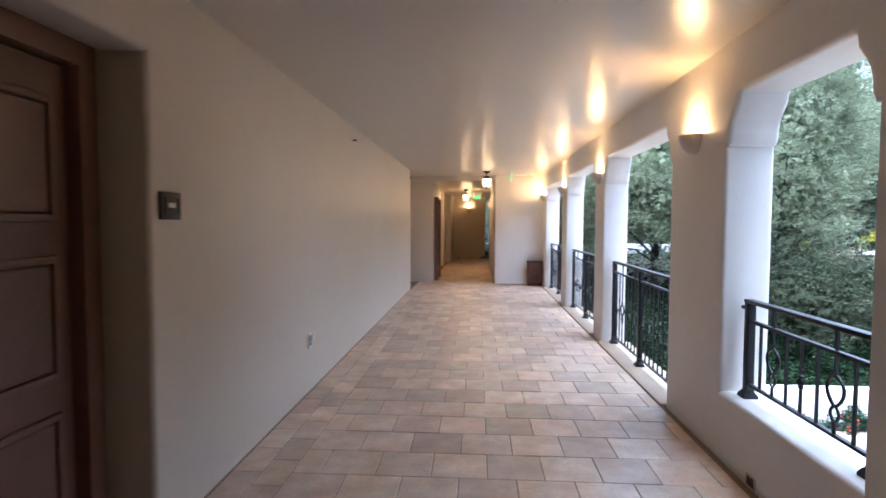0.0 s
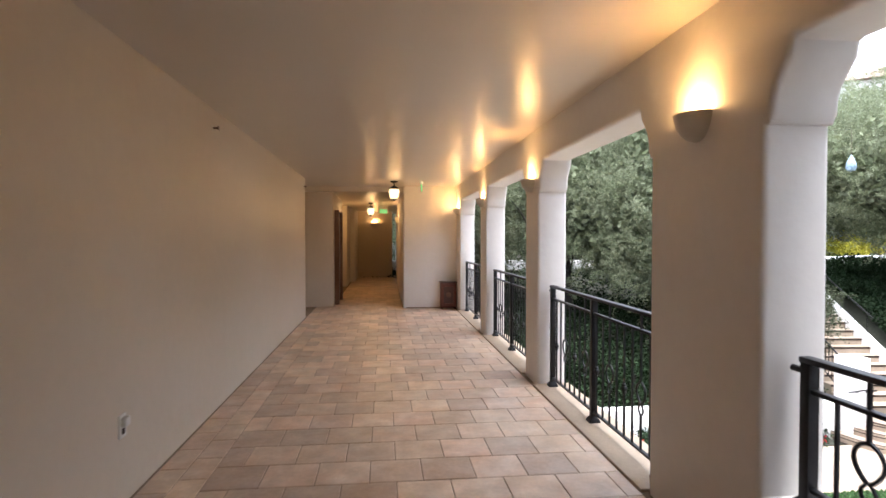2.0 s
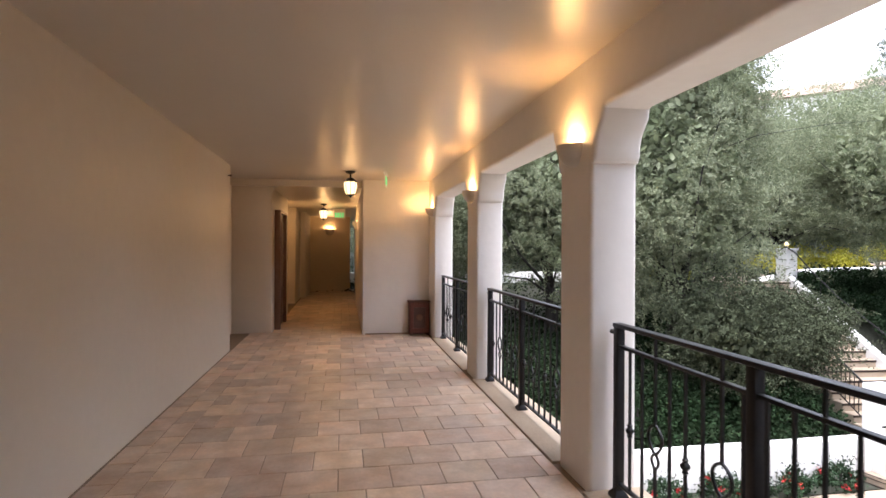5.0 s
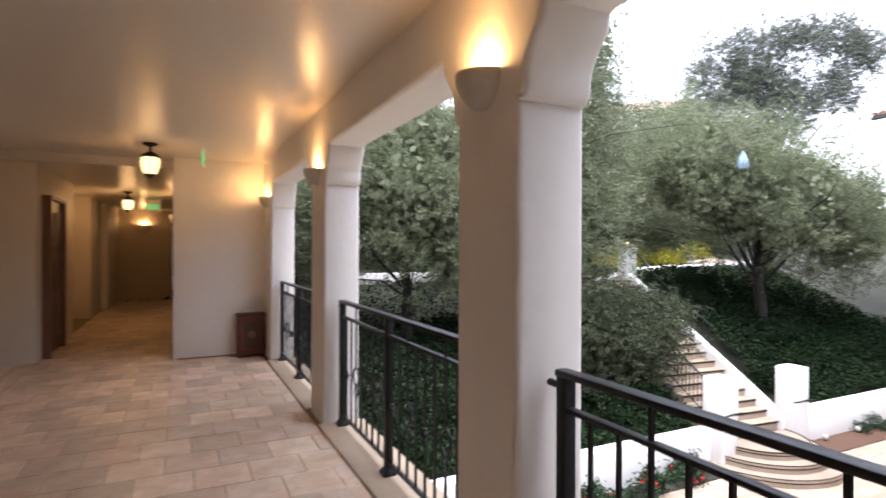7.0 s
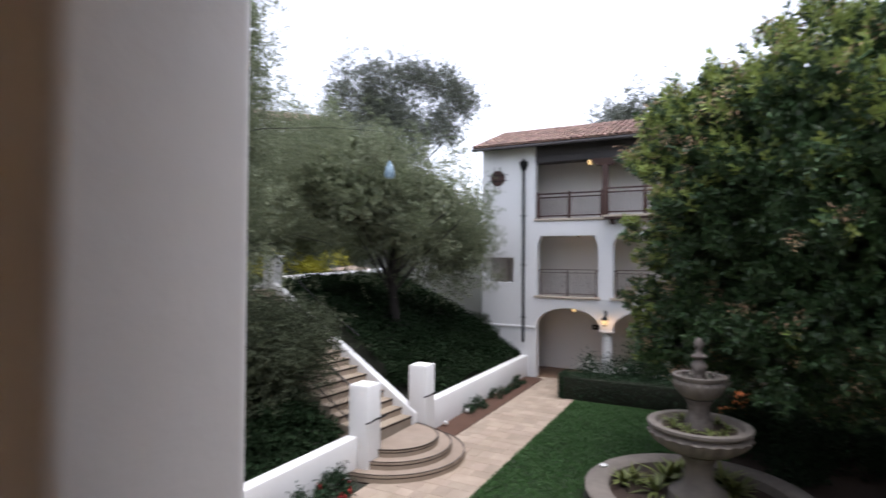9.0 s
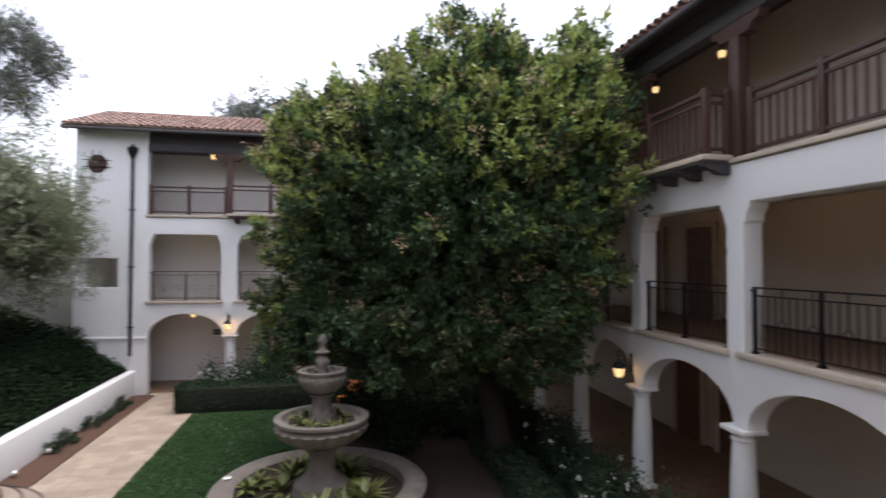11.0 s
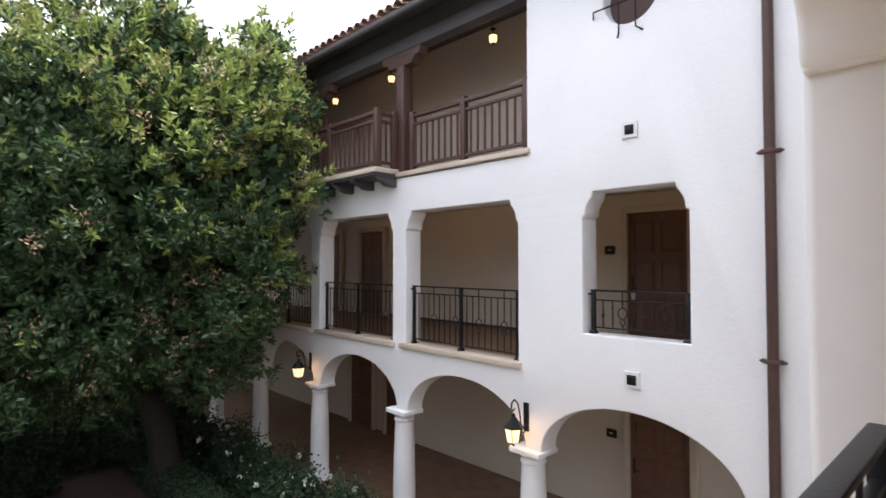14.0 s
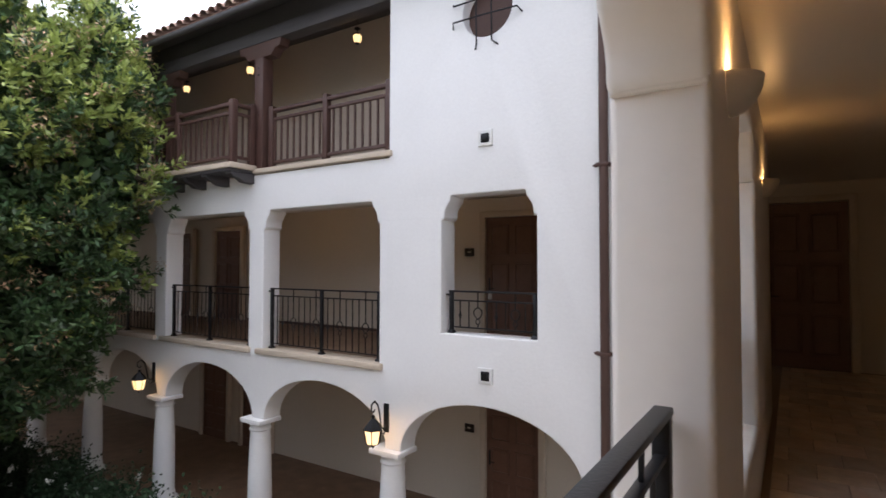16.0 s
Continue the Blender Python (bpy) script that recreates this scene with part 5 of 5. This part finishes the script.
def gadroon(rim, z, depth, petals):
    prof = [(0.30, -depth), (0.60, -depth * 0.86), (0.84, -depth * 0.55), (0.93, -depth * 0.28), (0.91, -depth * 0.16), (1.0, -0.02), (1.0, 0.03), (0.95, 0.05), (0.84, 0.03), (0.80, -0.06), (0.2, -0.08)]
    b = bmesh.new()
    seg = 96
    rings = []
    for k, (q, zz) in enumerate(prof):
        ring = []
        for i in range(seg):
            a = 2 * math.pi * i / seg
            wob = 1.0 + (0.09 * abs(math.cos(petals * a / 2)) if 0 < k < 4 else 0.0)
            ring.append(b.verts.new((rim * q * wob * math.cos(a), rim * q * wob * math.sin(a), z + zz * (1 if k < 5 else rim))))
        rings.append(ring)
    for a, c in zip(rings, rings[1:]):
        for i in range(seg):
            b.faces.new((a[i], a[(i + 1) % seg], c[(i + 1) % seg], c[i]))
    b.faces.new(rings[0][::-1])
    b.faces.new(rings[-1])
    return b
part("middle_bowl", gadroon(0.90, 1.66, 0.52, 22), STONE, f, "", True)
part("upper_stem", lathe([(0.27, 1.55), (0.25, 1.72), (0.19, 1.86), (0.18, 2.02), (0.26, 2.14)], 24), STONE_DARK, f, "", True)
part("upper_bowl", gadroon(0.46, 2.56, 0.44, 18), STONE, f, "", True)
part("finial", lathe([(0.13, 2.5), (0.09, 2.60), (0.12, 2.66), (0.14, 2.74), (0.10, 2.82), (0.06, 2.86), (0.13, 2.90), (0.14, 2.93), (0.07, 2.97), (0.05, 3.04), (0.08, 3.10), (0.09, 3.16), (0.05, 3.24), (0.01, 3.28)], 20), STONE_DARK, f, "", True)
def agave(m, size, seed, n=26, mat=SUCC, label="spiky yellow-green succulent planted in the fountain"):
    r = np.random.default_rng(seed)
    t = thing("succulent_plant", label, "succulent", "fountain succulents", m)
    b = bmesh.new()
    for k in range(n):
        a, e = r.uniform(0, 6.283), r.uniform(0.25, 1.3)
        dirv = Vector((math.cos(a) * math.cos(e), math.sin(a) * math.cos(e), math.sin(e)))
        side = Vector((-math.sin(a), math.cos(a), 0))
        ln = size * r.uniform(0.6, 1.1)
        w0 = size * 0.07
        v = [b.verts.new(dirv * (ln * q) + side * (w0 * w * s) + Vector((0, 0, -0.3 * ln * q * q + 0.02))) for q, w in ((0, 0.5), (0.45, 1.0)) for s in (-1, 1)]
        tip = b.verts.new(dirv * ln + Vector((0, 0, -0.3 * ln)))
        b.faces.new((v[0], v[1], v[3], v[2]))
        b.faces.new((v[2], v[3], tip))
    part("rosette", b, mat, t)
    part("root", lathe([(size * 0.06, -0.05), (size * 0.05, 0.04)], 8), mat, t)
dish = thing("white_dish", "small white dish resting on the fountain rim", "dish", "", FC @ Matrix.Translation((0.38, 1.80, 0.437)))
part("bowl", lathe([(0.05, 0.0), (0.075, 0.012), (0.085, 0.04), (0.078, 0.04), (0.06, 0.016)], 16), WHITE_PLASTIC, dish, "", True)
rr0 = random.Random(8)
for k in range(16):
    a, q = rr0.uniform(0, 6.283), rr0.uniform(0.75, 1.4)
    agave(FC @ Matrix.Translation((q * math.cos(a), q * math.sin(a), 0.22)), rr0.uniform(0.5, 0.85), 200 + k)
for k in range(9):
    a = 0.7 * k
    agave(FC @ Matrix.Translation((0.48 * math.cos(a), 0.48 * math.sin(a), 1.6)), rr0.uniform(0.22, 0.34), 230 + k, 18)
for k in range(7):
    a = 0.9 * k
    agave(FC @ Matrix.Translation((0.26 * math.cos(a), 0.26 * math.sin(a), 2.53)), rr0.uniform(0.15, 0.24), 270 + k, 16, PURPLE_SUCC, "purple-grey succulent planted in the top bowl")
part("bowl_soil", lathe([(0.70, 1.60), (0.02, 1.63)], 24), SOIL, f)
shrub("white_ground_flowers", "low white flowers at the foot of the fountain", "flowers", FC @ Matrix.Translation((-1.7, 1.75, 0.02)), 0.45, 0.4, 0.25, 900, 0.06, 0.03, HEDGE_L, 250, (WHITE_PETAL, 16, "white blooms"))

# ---- trees ----
def lobes_points(lobes, rng):
    pts, inner = [], []
    for cx, cy, cz, rx, ry, rz, k in lobes:
        v = rng.normal(size=(k, 3))
        v /= np.linalg.norm(v, axis=1, keepdims=True)
        v *= (0.45 + 0.6 * rng.uniform(size=(k, 1)) ** 0.7)
        v *= 1.0 + 0.16 * np.sin(5 * v[:, :1] + 3 * v[:, 1:2]) * np.cos(4 * v[:, 2:3])
        pts.append(v * np.array([rx, ry, rz]) + np.array([cx, cy, cz]))
        w = rng.normal(size=(k * 34, 3))
        w *= (0.74 * rng.uniform(size=(k * 34, 1)) ** 0.5) / np.linalg.norm(w, axis=1, keepdims=True)
        inner.append(w * np.array([rx, ry, rz]) + np.array([cx, cy, cz]))
    return np.concatenate(pts), np.concatenate(inner)

def tree(name, label, base, lobes, style, mat, seed, trunk_r=0.18, fork=0.35, lean=(0, 0), limbs=26, extra=None):
    """A tapered trunk with limbs and a crown of many single leaves. Lobes are in world metres: centre, radii, clusters."""
    r = np.random.default_rng(seed)
    t = thing(name, label, "tree", "", Matrix.Translation(base))
    off = np.array(base)
    lobes = [(*q[:6], max(6, int(q[6] * (0.68 if style != "far" else 1.0)))) for q in lobes]
    c, core = lobes_points(lobes, r)
    c, core = c - off, core - off
    mid = c.mean(axis=0)
    top = np.array([mid[0] * 0.5 + lean[0], mid[1] * 0.5 + lean[1], mid[2] * fork])
    tr = tube([(0, 0, -0.3), (top[0] * 0.2, top[1] * 0.25, top[2] * 0.4), tuple(top), tuple(top * 0.35 + mid * 0.65)], trunk_r, 12, None, [trunk_r * 1.35, trunk_r, trunk_r * 0.8, trunk_r * 0.35])
    for i in r.choice(len(c), min(limbs, len(c)), replace=False):
        e = c[i]
        s = top * r.uniform(0.55, 1.0)
        m1 = s * 0.6 + e * 0.4 + np.array([r.normal() * 0.15, r.normal() * 0.15, 0.3 + 0.2 * r.normal()])
        m2 = s * 0.25 + e * 0.75 + np.array([r.normal() * 0.12, r.normal() * 0.12, 0.15])
        q = trunk_r * r.uniform(0.2, 0.42)
        tube([tuple(s), tuple(m1), tuple(m2), tuple(e)], q, 7, tr, [q, q * 0.62, q * 0.34, q * 0.12])
    part("trunk", tr, BARK, t, "", True)
    if style == "olive":
        sprays, per, ln, wd, reach = 21, 24, 0.088, 0.027, 0.44
    elif style == "broad":
        sprays, per, ln, wd, reach = 24, 17, 0.16, 0.052, 0.29
    else:
        sprays, per, ln, wd, reach = 12, 18, 0.20, 0.085, 0.8
    k = len(c)
    tip0 = np.repeat(c, sprays, axis=0) + r.normal(scale=reach * (0.62 if style != "far" else 0.75), size=(k * sprays, 3))
    if style == "broad":
        out = tip0 - mid
        out /= np.maximum(np.linalg.norm(out, axis=1, keepdims=True), 1e-6)
        out = out + np.array([0, 0, 0.7])
        axis = np.repeat(out, per, axis=0)
        d = axis * 0.55 + r.normal(size=axis.shape) * 0.75
        d /= np.linalg.norm(d, axis=1, keepdims=True)
        ctr = np.repeat(tip0, per, axis=0) + d * (ln * 0.5) + axis * r.uniform(-0.14, 0.03, (len(d), 1))
    else:
        dirs = r.normal(size=(k * sprays, 3)) + np.array([0, 0, 0.15 if style == "olive" else 0.3])
        dirs /= np.linalg.norm(dirs, axis=1, keepdims=True)
        u = r.uniform(size=(k * sprays * per, 1))
        dd = np.repeat(dirs, per, axis=0)
        ctr = np.repeat(tip0, per, axis=0) + dd * u * reach + np.array([0, 0, -0.22 * reach]) * u * u + r.normal(scale=ln * 0.45, size=(len(u), 3))
        d = dd * 0.7 + r.normal(size=dd.shape) * 0.6
    if style == "broad":
        # more light tips outwards and upwards, standing in for skylight on the crown
        reach_out = np.linalg.norm((tip0 - mid) / np.array([3.4, 3.6, 4.2]), axis=1)
        lit_tip = np.repeat(r.uniform(size=len(tip0)) < np.clip(reach_out - 0.68 + 0.15 * (tip0[:, 2] - mid[2]), 0.01, 0.6), per)
        part("young_growth", leaf_mesh("young_growth", ctr[lit_tip], d[lit_tip], ln, wd, LIT_TIP_L, seed + 3), LIT_TIP_L, t, "yellow-green tip leaves, top light put into the colour")
        ctr, d = ctr[~lit_tip], d[~lit_tip]
    if style != "far":
        # oversized leaves inside the crown, added to stop sky light passing through
        part("inner_foliage", leaf_mesh("inner_foliage", core, r.normal(size=core.shape), 0.26, 0.15, mat, seed + 4), mat, t)
    part("crown", leaf_mesh("crown", ctr, d, ln, wd, mat, seed + 1), mat, t)
    if extra:
        pick = tip0[r.choice(len(tip0), extra[1], replace=False)]
        keep = np.linalg.norm((pick - mid) / np.array([3.2, 3.4, 3.6]), axis=1) > 0.85
        pick = pick[keep]
        q = np.repeat(pick, 40, axis=0) + r.normal(scale=0.10, size=(len(pick) * 40, 3)) + np.array([0, 0, 0.06])
        part("dry_bloom", leaf_mesh("dry_bloom", q, r.normal(size=q.shape) + np.array([0, 0, 0.8]), 0.085, 0.026, extra[0], seed + 2), extra[0], t, "tan dry seed heads")
    return t

def on_hill(x, y):
    return (x, y, hill(x, y))

# the lobe at (14.6, 1.7) is hidden behind the crown, added to shade the arcade
tree("evergreen_tree", "broad dark green evergreen tree with tan seed heads", (13.5, 2.6, GZ),
     [(13.6, 3.7, 3.0, 2.8, 2.8, 3.2, 370), (14.9, 6.0, 2.9, 2.2, 2.0, 2.8, 210), (13.9, 6.5, 3.7, 1.5, 1.3, 1.6, 95), (15.6, 4.6, 4.1, 2.6, 2.4, 2.1, 130), (11.9, 1.85, 3.1, 1.5, 1.3, 2.9, 160), (12.2, 1.7, 4.3, 1.4, 1.1, 1.9, 90), (12.5, 3.2, 5.1, 1.2, 1.3, 1.2, 60), (14.6, 1.7, 3.0, 1.9, 1.35, 2.8, 120), (12.7, 2.6, -0.1, 1.6, 1.3, 1.0, 90), (13.4, 4.4, 0.2, 1.7, 1.8, 1.3, 120), (15.2, 6.2, 0.1, 1.8, 2.0, 1.5, 110), (14.6, 3.0, 0.0, 2.0, 1.6, 1.0, 70)], "broad", BIG_L, 21, 0.26, 0.5, (0, 0), 40, (SEED_L, 1300))
tree("olive_tree", "grey-green olive tree above the garden wall", on_hill(17.0, 16.2),
     [(17.2, 16.0, 3.0, 3.3, 2.6, 2.2, 200), (19.6, 15.2, 2.3, 2.2, 1.6, 2.0, 110), (14.8, 16.6, 3.8, 2.4, 2.0, 1.9, 110), (16.2, 17.0, 4.4, 2.6, 2.0, 1.4, 80)], "olive", OLIVE_L, 31, 0.16, 0.35, (-0.3, 0), 14)
tree("olive_tree", "tall grey-green olive tree on the planted bank", on_hill(8.6, 16.8),
     [(8.5, 16.6, 3.4, 2.3, 2.3, 3.4, 240), (7.4, 17.4, 2.0, 1.9, 1.9, 2.4, 110), (10.2, 17.4, 4.8, 1.6, 1.8, 2.4, 110), (9.0, 16.0, 6.4, 1.6, 1.6, 1.5, 60)], "olive", OLIVE_L, 33, 0.17, 0.3, (0.2, -0.2), 16)
# the olive's low lobes, built apart to carry the shade-darkened leaves
tree("overhanging_shrub", "low olive lobes over the garden stairs, shade put into their colour", on_hill(10.4, 15.8),
     [(10.3, 15.3, -0.7, 1.4, 1.0, 0.85, 80), (11.25, 15.5, -0.4, 1.0, 0.85, 0.6, 65), (11.2, 16.8, -0.3, 0.9, 0.8, 0.5, 35), (8.9, 15.0, -0.5, 1.6, 1.0, 1.0, 80)], "olive", OVERHANG_L, 34, 0.06, 0.5, (0, 0), 12)
tree("olive_tree", "leaning olive tree seen through the arches", on_hill(6.0, 18.6),
     [(6.0, 18.6, 3.2, 2.5, 2.2, 2.9, 190), (4.2, 19.4, 3.2, 2.0, 2.0, 2.8, 130)], "olive", OLIVE_L, 35, 0.15, 0.4, (0.4, 0.2), 14)
tree("olive_tree", "olive tree beside the stairs on the hill", on_hill(11.0, 20.6),
     [(11.4, 21.0, 4.4, 2.8, 2.4, 3.4, 190), (14.0, 22.2, 5.0, 2.6, 2.2, 3.0, 150)], "olive", OLIVE_L, 37, 0.16, 0.4, (0, 0), 12)
tree("olive_tree", "olive tree on the upper hillside", on_hill(17.5, 24.0),
     [(17.5, 23.6, 4.4, 3.2, 2.4, 3.2, 180), (21.5, 24.0, 6.6, 3.0, 2.2, 2.4, 110), (21.0, 24.0, 3.8, 3.2, 2.6, 2.8, 150)], "olive", OLIVE_L, 39, 0.18, 0.35, (0, 0), 12)
tree("olive_tree", "olive tree at the end of the gallery", on_hill(3.2, 23.4),
     [(3.4, 22.8, 3.0, 2.2, 2.2, 3.4, 150), (1.6, 26.0, 3.2, 2.2, 2.0, 3.2, 100)], "olive", OLIVE_L, 41, 0.15, 0.4, (0, 0), 12)
for k, (x, y, s, h) in enumerate(((8, 31, 5.5, 6.5), (1, 33, 5.0, 6.0), (15, 34, 5.5, 6.0), (23, 33, 5.0, 5.5), (30, 30, 5.0, 4.5), (-8, 30, 5, 6), (12, 27, 4.0, 5.0), (34, 40, 6, 6))):
    z = hill(x, y)
    tree("hillside_tree", "dense grey-green tree on the hill behind", (x, y, z), [(x, y, z + h * 0.55, s, s * 0.8, h * 0.6, 300)], "far", OLIVE_L, 50 + k, 0.25, 0.4, (0, 0), 16)
def bearing(deg, dist, z):
    return (1.2 + dist * math.sin(radians(deg)), 6.1 + dist * math.cos(radians(deg)), z)
def clump(deg, z, rx, rz, k, dist=58.0):
    x, y, zz = bearing(deg, dist, z)
    return (x, y, zz, rx, rx, rz, k)
tree("eucalyptus_tree", "tall grey eucalyptus tree against the white sky", bearing(58.5, 58, 3.0),
     [clump(51.5, 13.5, 2.6, 3.2, 70), clump(53.2, 18.0, 3.2, 4.0, 110), clump(56.4, 19.5, 2.6, 3.4, 90), clump(59.2, 21.3, 1.7, 1.3, 30), clump(62.0, 20.0, 2.2, 2.0, 50), clump(64.2, 18.3, 1.9, 1.9, 45), clump(57.2, 16.4, 2.8, 2.6, 80), clump(62.6, 15.4, 2.2, 2.0, 50), clump(58.6, 14.2, 3.2, 2.6, 70)], "far", FAR_L, 71, 0.4, 0.6, (0, 0), 10)
tree("background_tree", "dark tree behind the far roof", bearing(81.5, 46, 0.0), [clump(81.6, 12.6, 1.9, 1.9, 50, 46), clump(80.2, 11.6, 1.6, 1.6, 30, 46), clump(86, 12.0, 3.0, 2.6, 60, 46)], "far", FAR_L, 73, 0.3, 0.6, (0, 0), 8)

# a house up the hill
hs = thing("hill_house", "white stucco house with a red tile roof up the hill", "house", "", Matrix.Translation((54.0, 58.0, 7.2)) @ Matrix.Rotation(radians(-42), 4, "Z") @ Matrix.Scale(1.45, 4))
part("wall", box(-6, 0, -4, 6, 6, 8.6, 0.03), STUCCO_OUT, hs)
b = sheet([[(-0.8, 8.4), (6.8, 8.4), (3.0, 10.0)]], 13.2, 0.02)
bmesh.ops.transform(b, matrix=Matrix(((0, 1, 0, -6.6), (1, 0, 0, 0), (0, 0, 1, 0), (0, 0, 0, 1))), verts=b.verts)
part("roof", b, ROOF, hs, "red clay tile roof")
for x in (-3.4, 0.0, 3.4):
    wn2 = part("window", box(x - 0.5, -0.03, 5.6, x + 0.5, 0.02, 7.0, 0.01), WOOD_DARK, hs, "dark window")
    part("sill", box(x - 0.58, -0.1, 5.5, x + 0.58, 0.0, 5.6, 0.01), STUCCO_OUT, wn2)

# hanging ornament
hn = thing("hanging_ornament", "pale blue glass teardrop ornament hung from a thin branch", "ornament", "", Matrix.Translation((9.4, 11.5, 3.02)) @ Matrix.Scale(0.85, 4))
part("teardrop", lathe([(0.01, -0.20), (0.09, -0.17), (0.115, -0.10), (0.10, 0.0), (0.06, 0.10), (0.025, 0.17), (0.01, 0.20)], 8), material("pale_blue_glass", (0.34, 0.46, 0.54), 0.3, second=((0.12, 0.2, 0.26), 14), grain=(0.3, 12)), hn)
part("ring", tube([(0.02 * math.cos(k * 0.7854), 0, 0.22 + 0.02 * math.sin(k * 0.7854)) for k in range(9)], 0.004, 5), BROWN_METAL, hn)
part("wire", tube([(0, 0, 0.23), (0, 0, 0.8)], 0.003, 5), BROWN_METAL, hn)
part("twig", tube([(0, 0, 0.8), (-0.2, 1.4, 1.0), (-0.5, 3.2, 1.1), (-0.7, 5.0, 0.9)], 0.01, 6, None, [0.003, 0.005, 0.009, 0.016]), BARK, hn)

# ---- floor tiles of the gallery ----
P, JOINT = 0.334, 0.0045
def tile_bm(w, l):
    return box(-w / 2 + JOINT / 2, -l / 2 + JOINT / 2, -0.012, w / 2 - JOINT / 2, l / 2 - JOINT / 2, 0.0, 0.0035, 1)
rt = random.Random(12)
X0 = XL + 0.36
spots = []
j = 0
y = YB + 0.1
while y < 24.0:
    x = X0 + (0.0 if j % 2 else -P / 2)
    while x < XI - 0.01:
        a, b2 = max(x, X0), min(x + P, XI - 0.046)
        if y > 13.0:
            b2 = min(b2, 0.5) if x < 0.5 else a
        if b2 - a > 0.04:
            spots.append(((a + b2) / 2, y + P / 2, round(b2 - a, 3), P))
        x += P
    if y < 13.6:
        for q in (0, 1):
            spots.append((XL + 0.09 + 0.18 * q, y + P / 2 + (P / 2 if q else 0), 0.18, P))
    y += P
    j += 1
near = [s for s in spots if 2.2 < s[1] < 11.0]
near.sort(key=lambda s: abs(s[1] - 5.5) + 0.3 * abs(s[0]))
chosen = set(near[:300])
verts, faces = [], []
for s in spots:
    tilt = Matrix.Rotation(rt.uniform(-0.002, 0.002), 4, "X") @ Matrix.Rotation(rt.uniform(-0.002, 0.002), 4, "Y")
    m = Matrix.Translation((s[0], s[1], rt.uniform(-0.001, 0.001))) @ tilt
    if s in chosen:
        part("tile", shared(("tile", s[2]), lambda: tile_bm(s[2], s[3]), TILE_P), TILE_P, floor, "", False, m)
    else:
        me = shared(("tile_rest", s[2]), lambda: tile_bm(s[2], s[3]), TILE)
        o0 = len(verts)
        verts += [m @ v.co for v in me.vertices]
        faces += [tuple(o0 + i for i in p2.vertices) for p2 in me.polygons]
me = bpy.data.meshes.new("tiles_rest")
me.from_pydata(verts, [], faces)
me.materials.append(TILE)
tagged(part("tiles_rest", me, TILE, floor), kind="stuff")

# ---- paving stones of the garden path ----
PAVE_P = material("travertine_paver", (0.34, 0.265, 0.20), 0.65, obj_random=0.14, second=((0.42, 0.34, 0.265), 1.1), blotch=(0.3, 3), grain=(0.2, 25), bump=(0.25, 30), coords="World")
x = 6.9
k = 0
while x < FX - 0.1:
    w = (0.46, 0.33, 0.46, 0.30)[k % 4]
    y, q = 10.64, k
    while y < (12.46 if x > 14.0 else 12.72):
        l = (0.33, 0.46, 0.30)[q % 3]
        l = min(l, (12.48 if x > 14.0 else 12.74) - y)
        if l > 0.08:
            part("paver", shared(("paver", w, round(l, 2)), lambda: box(0.004, 0.004, -0.03, w - 0.004, l - 0.004, 0.0, 0.004, 1), PAVE_P), PAVE_P, pave, "", False, Matrix.Translation((x, y, GZ + rt.uniform(0.0, 0.002))))
        y += l
        q += 1
    x += w
    k += 1
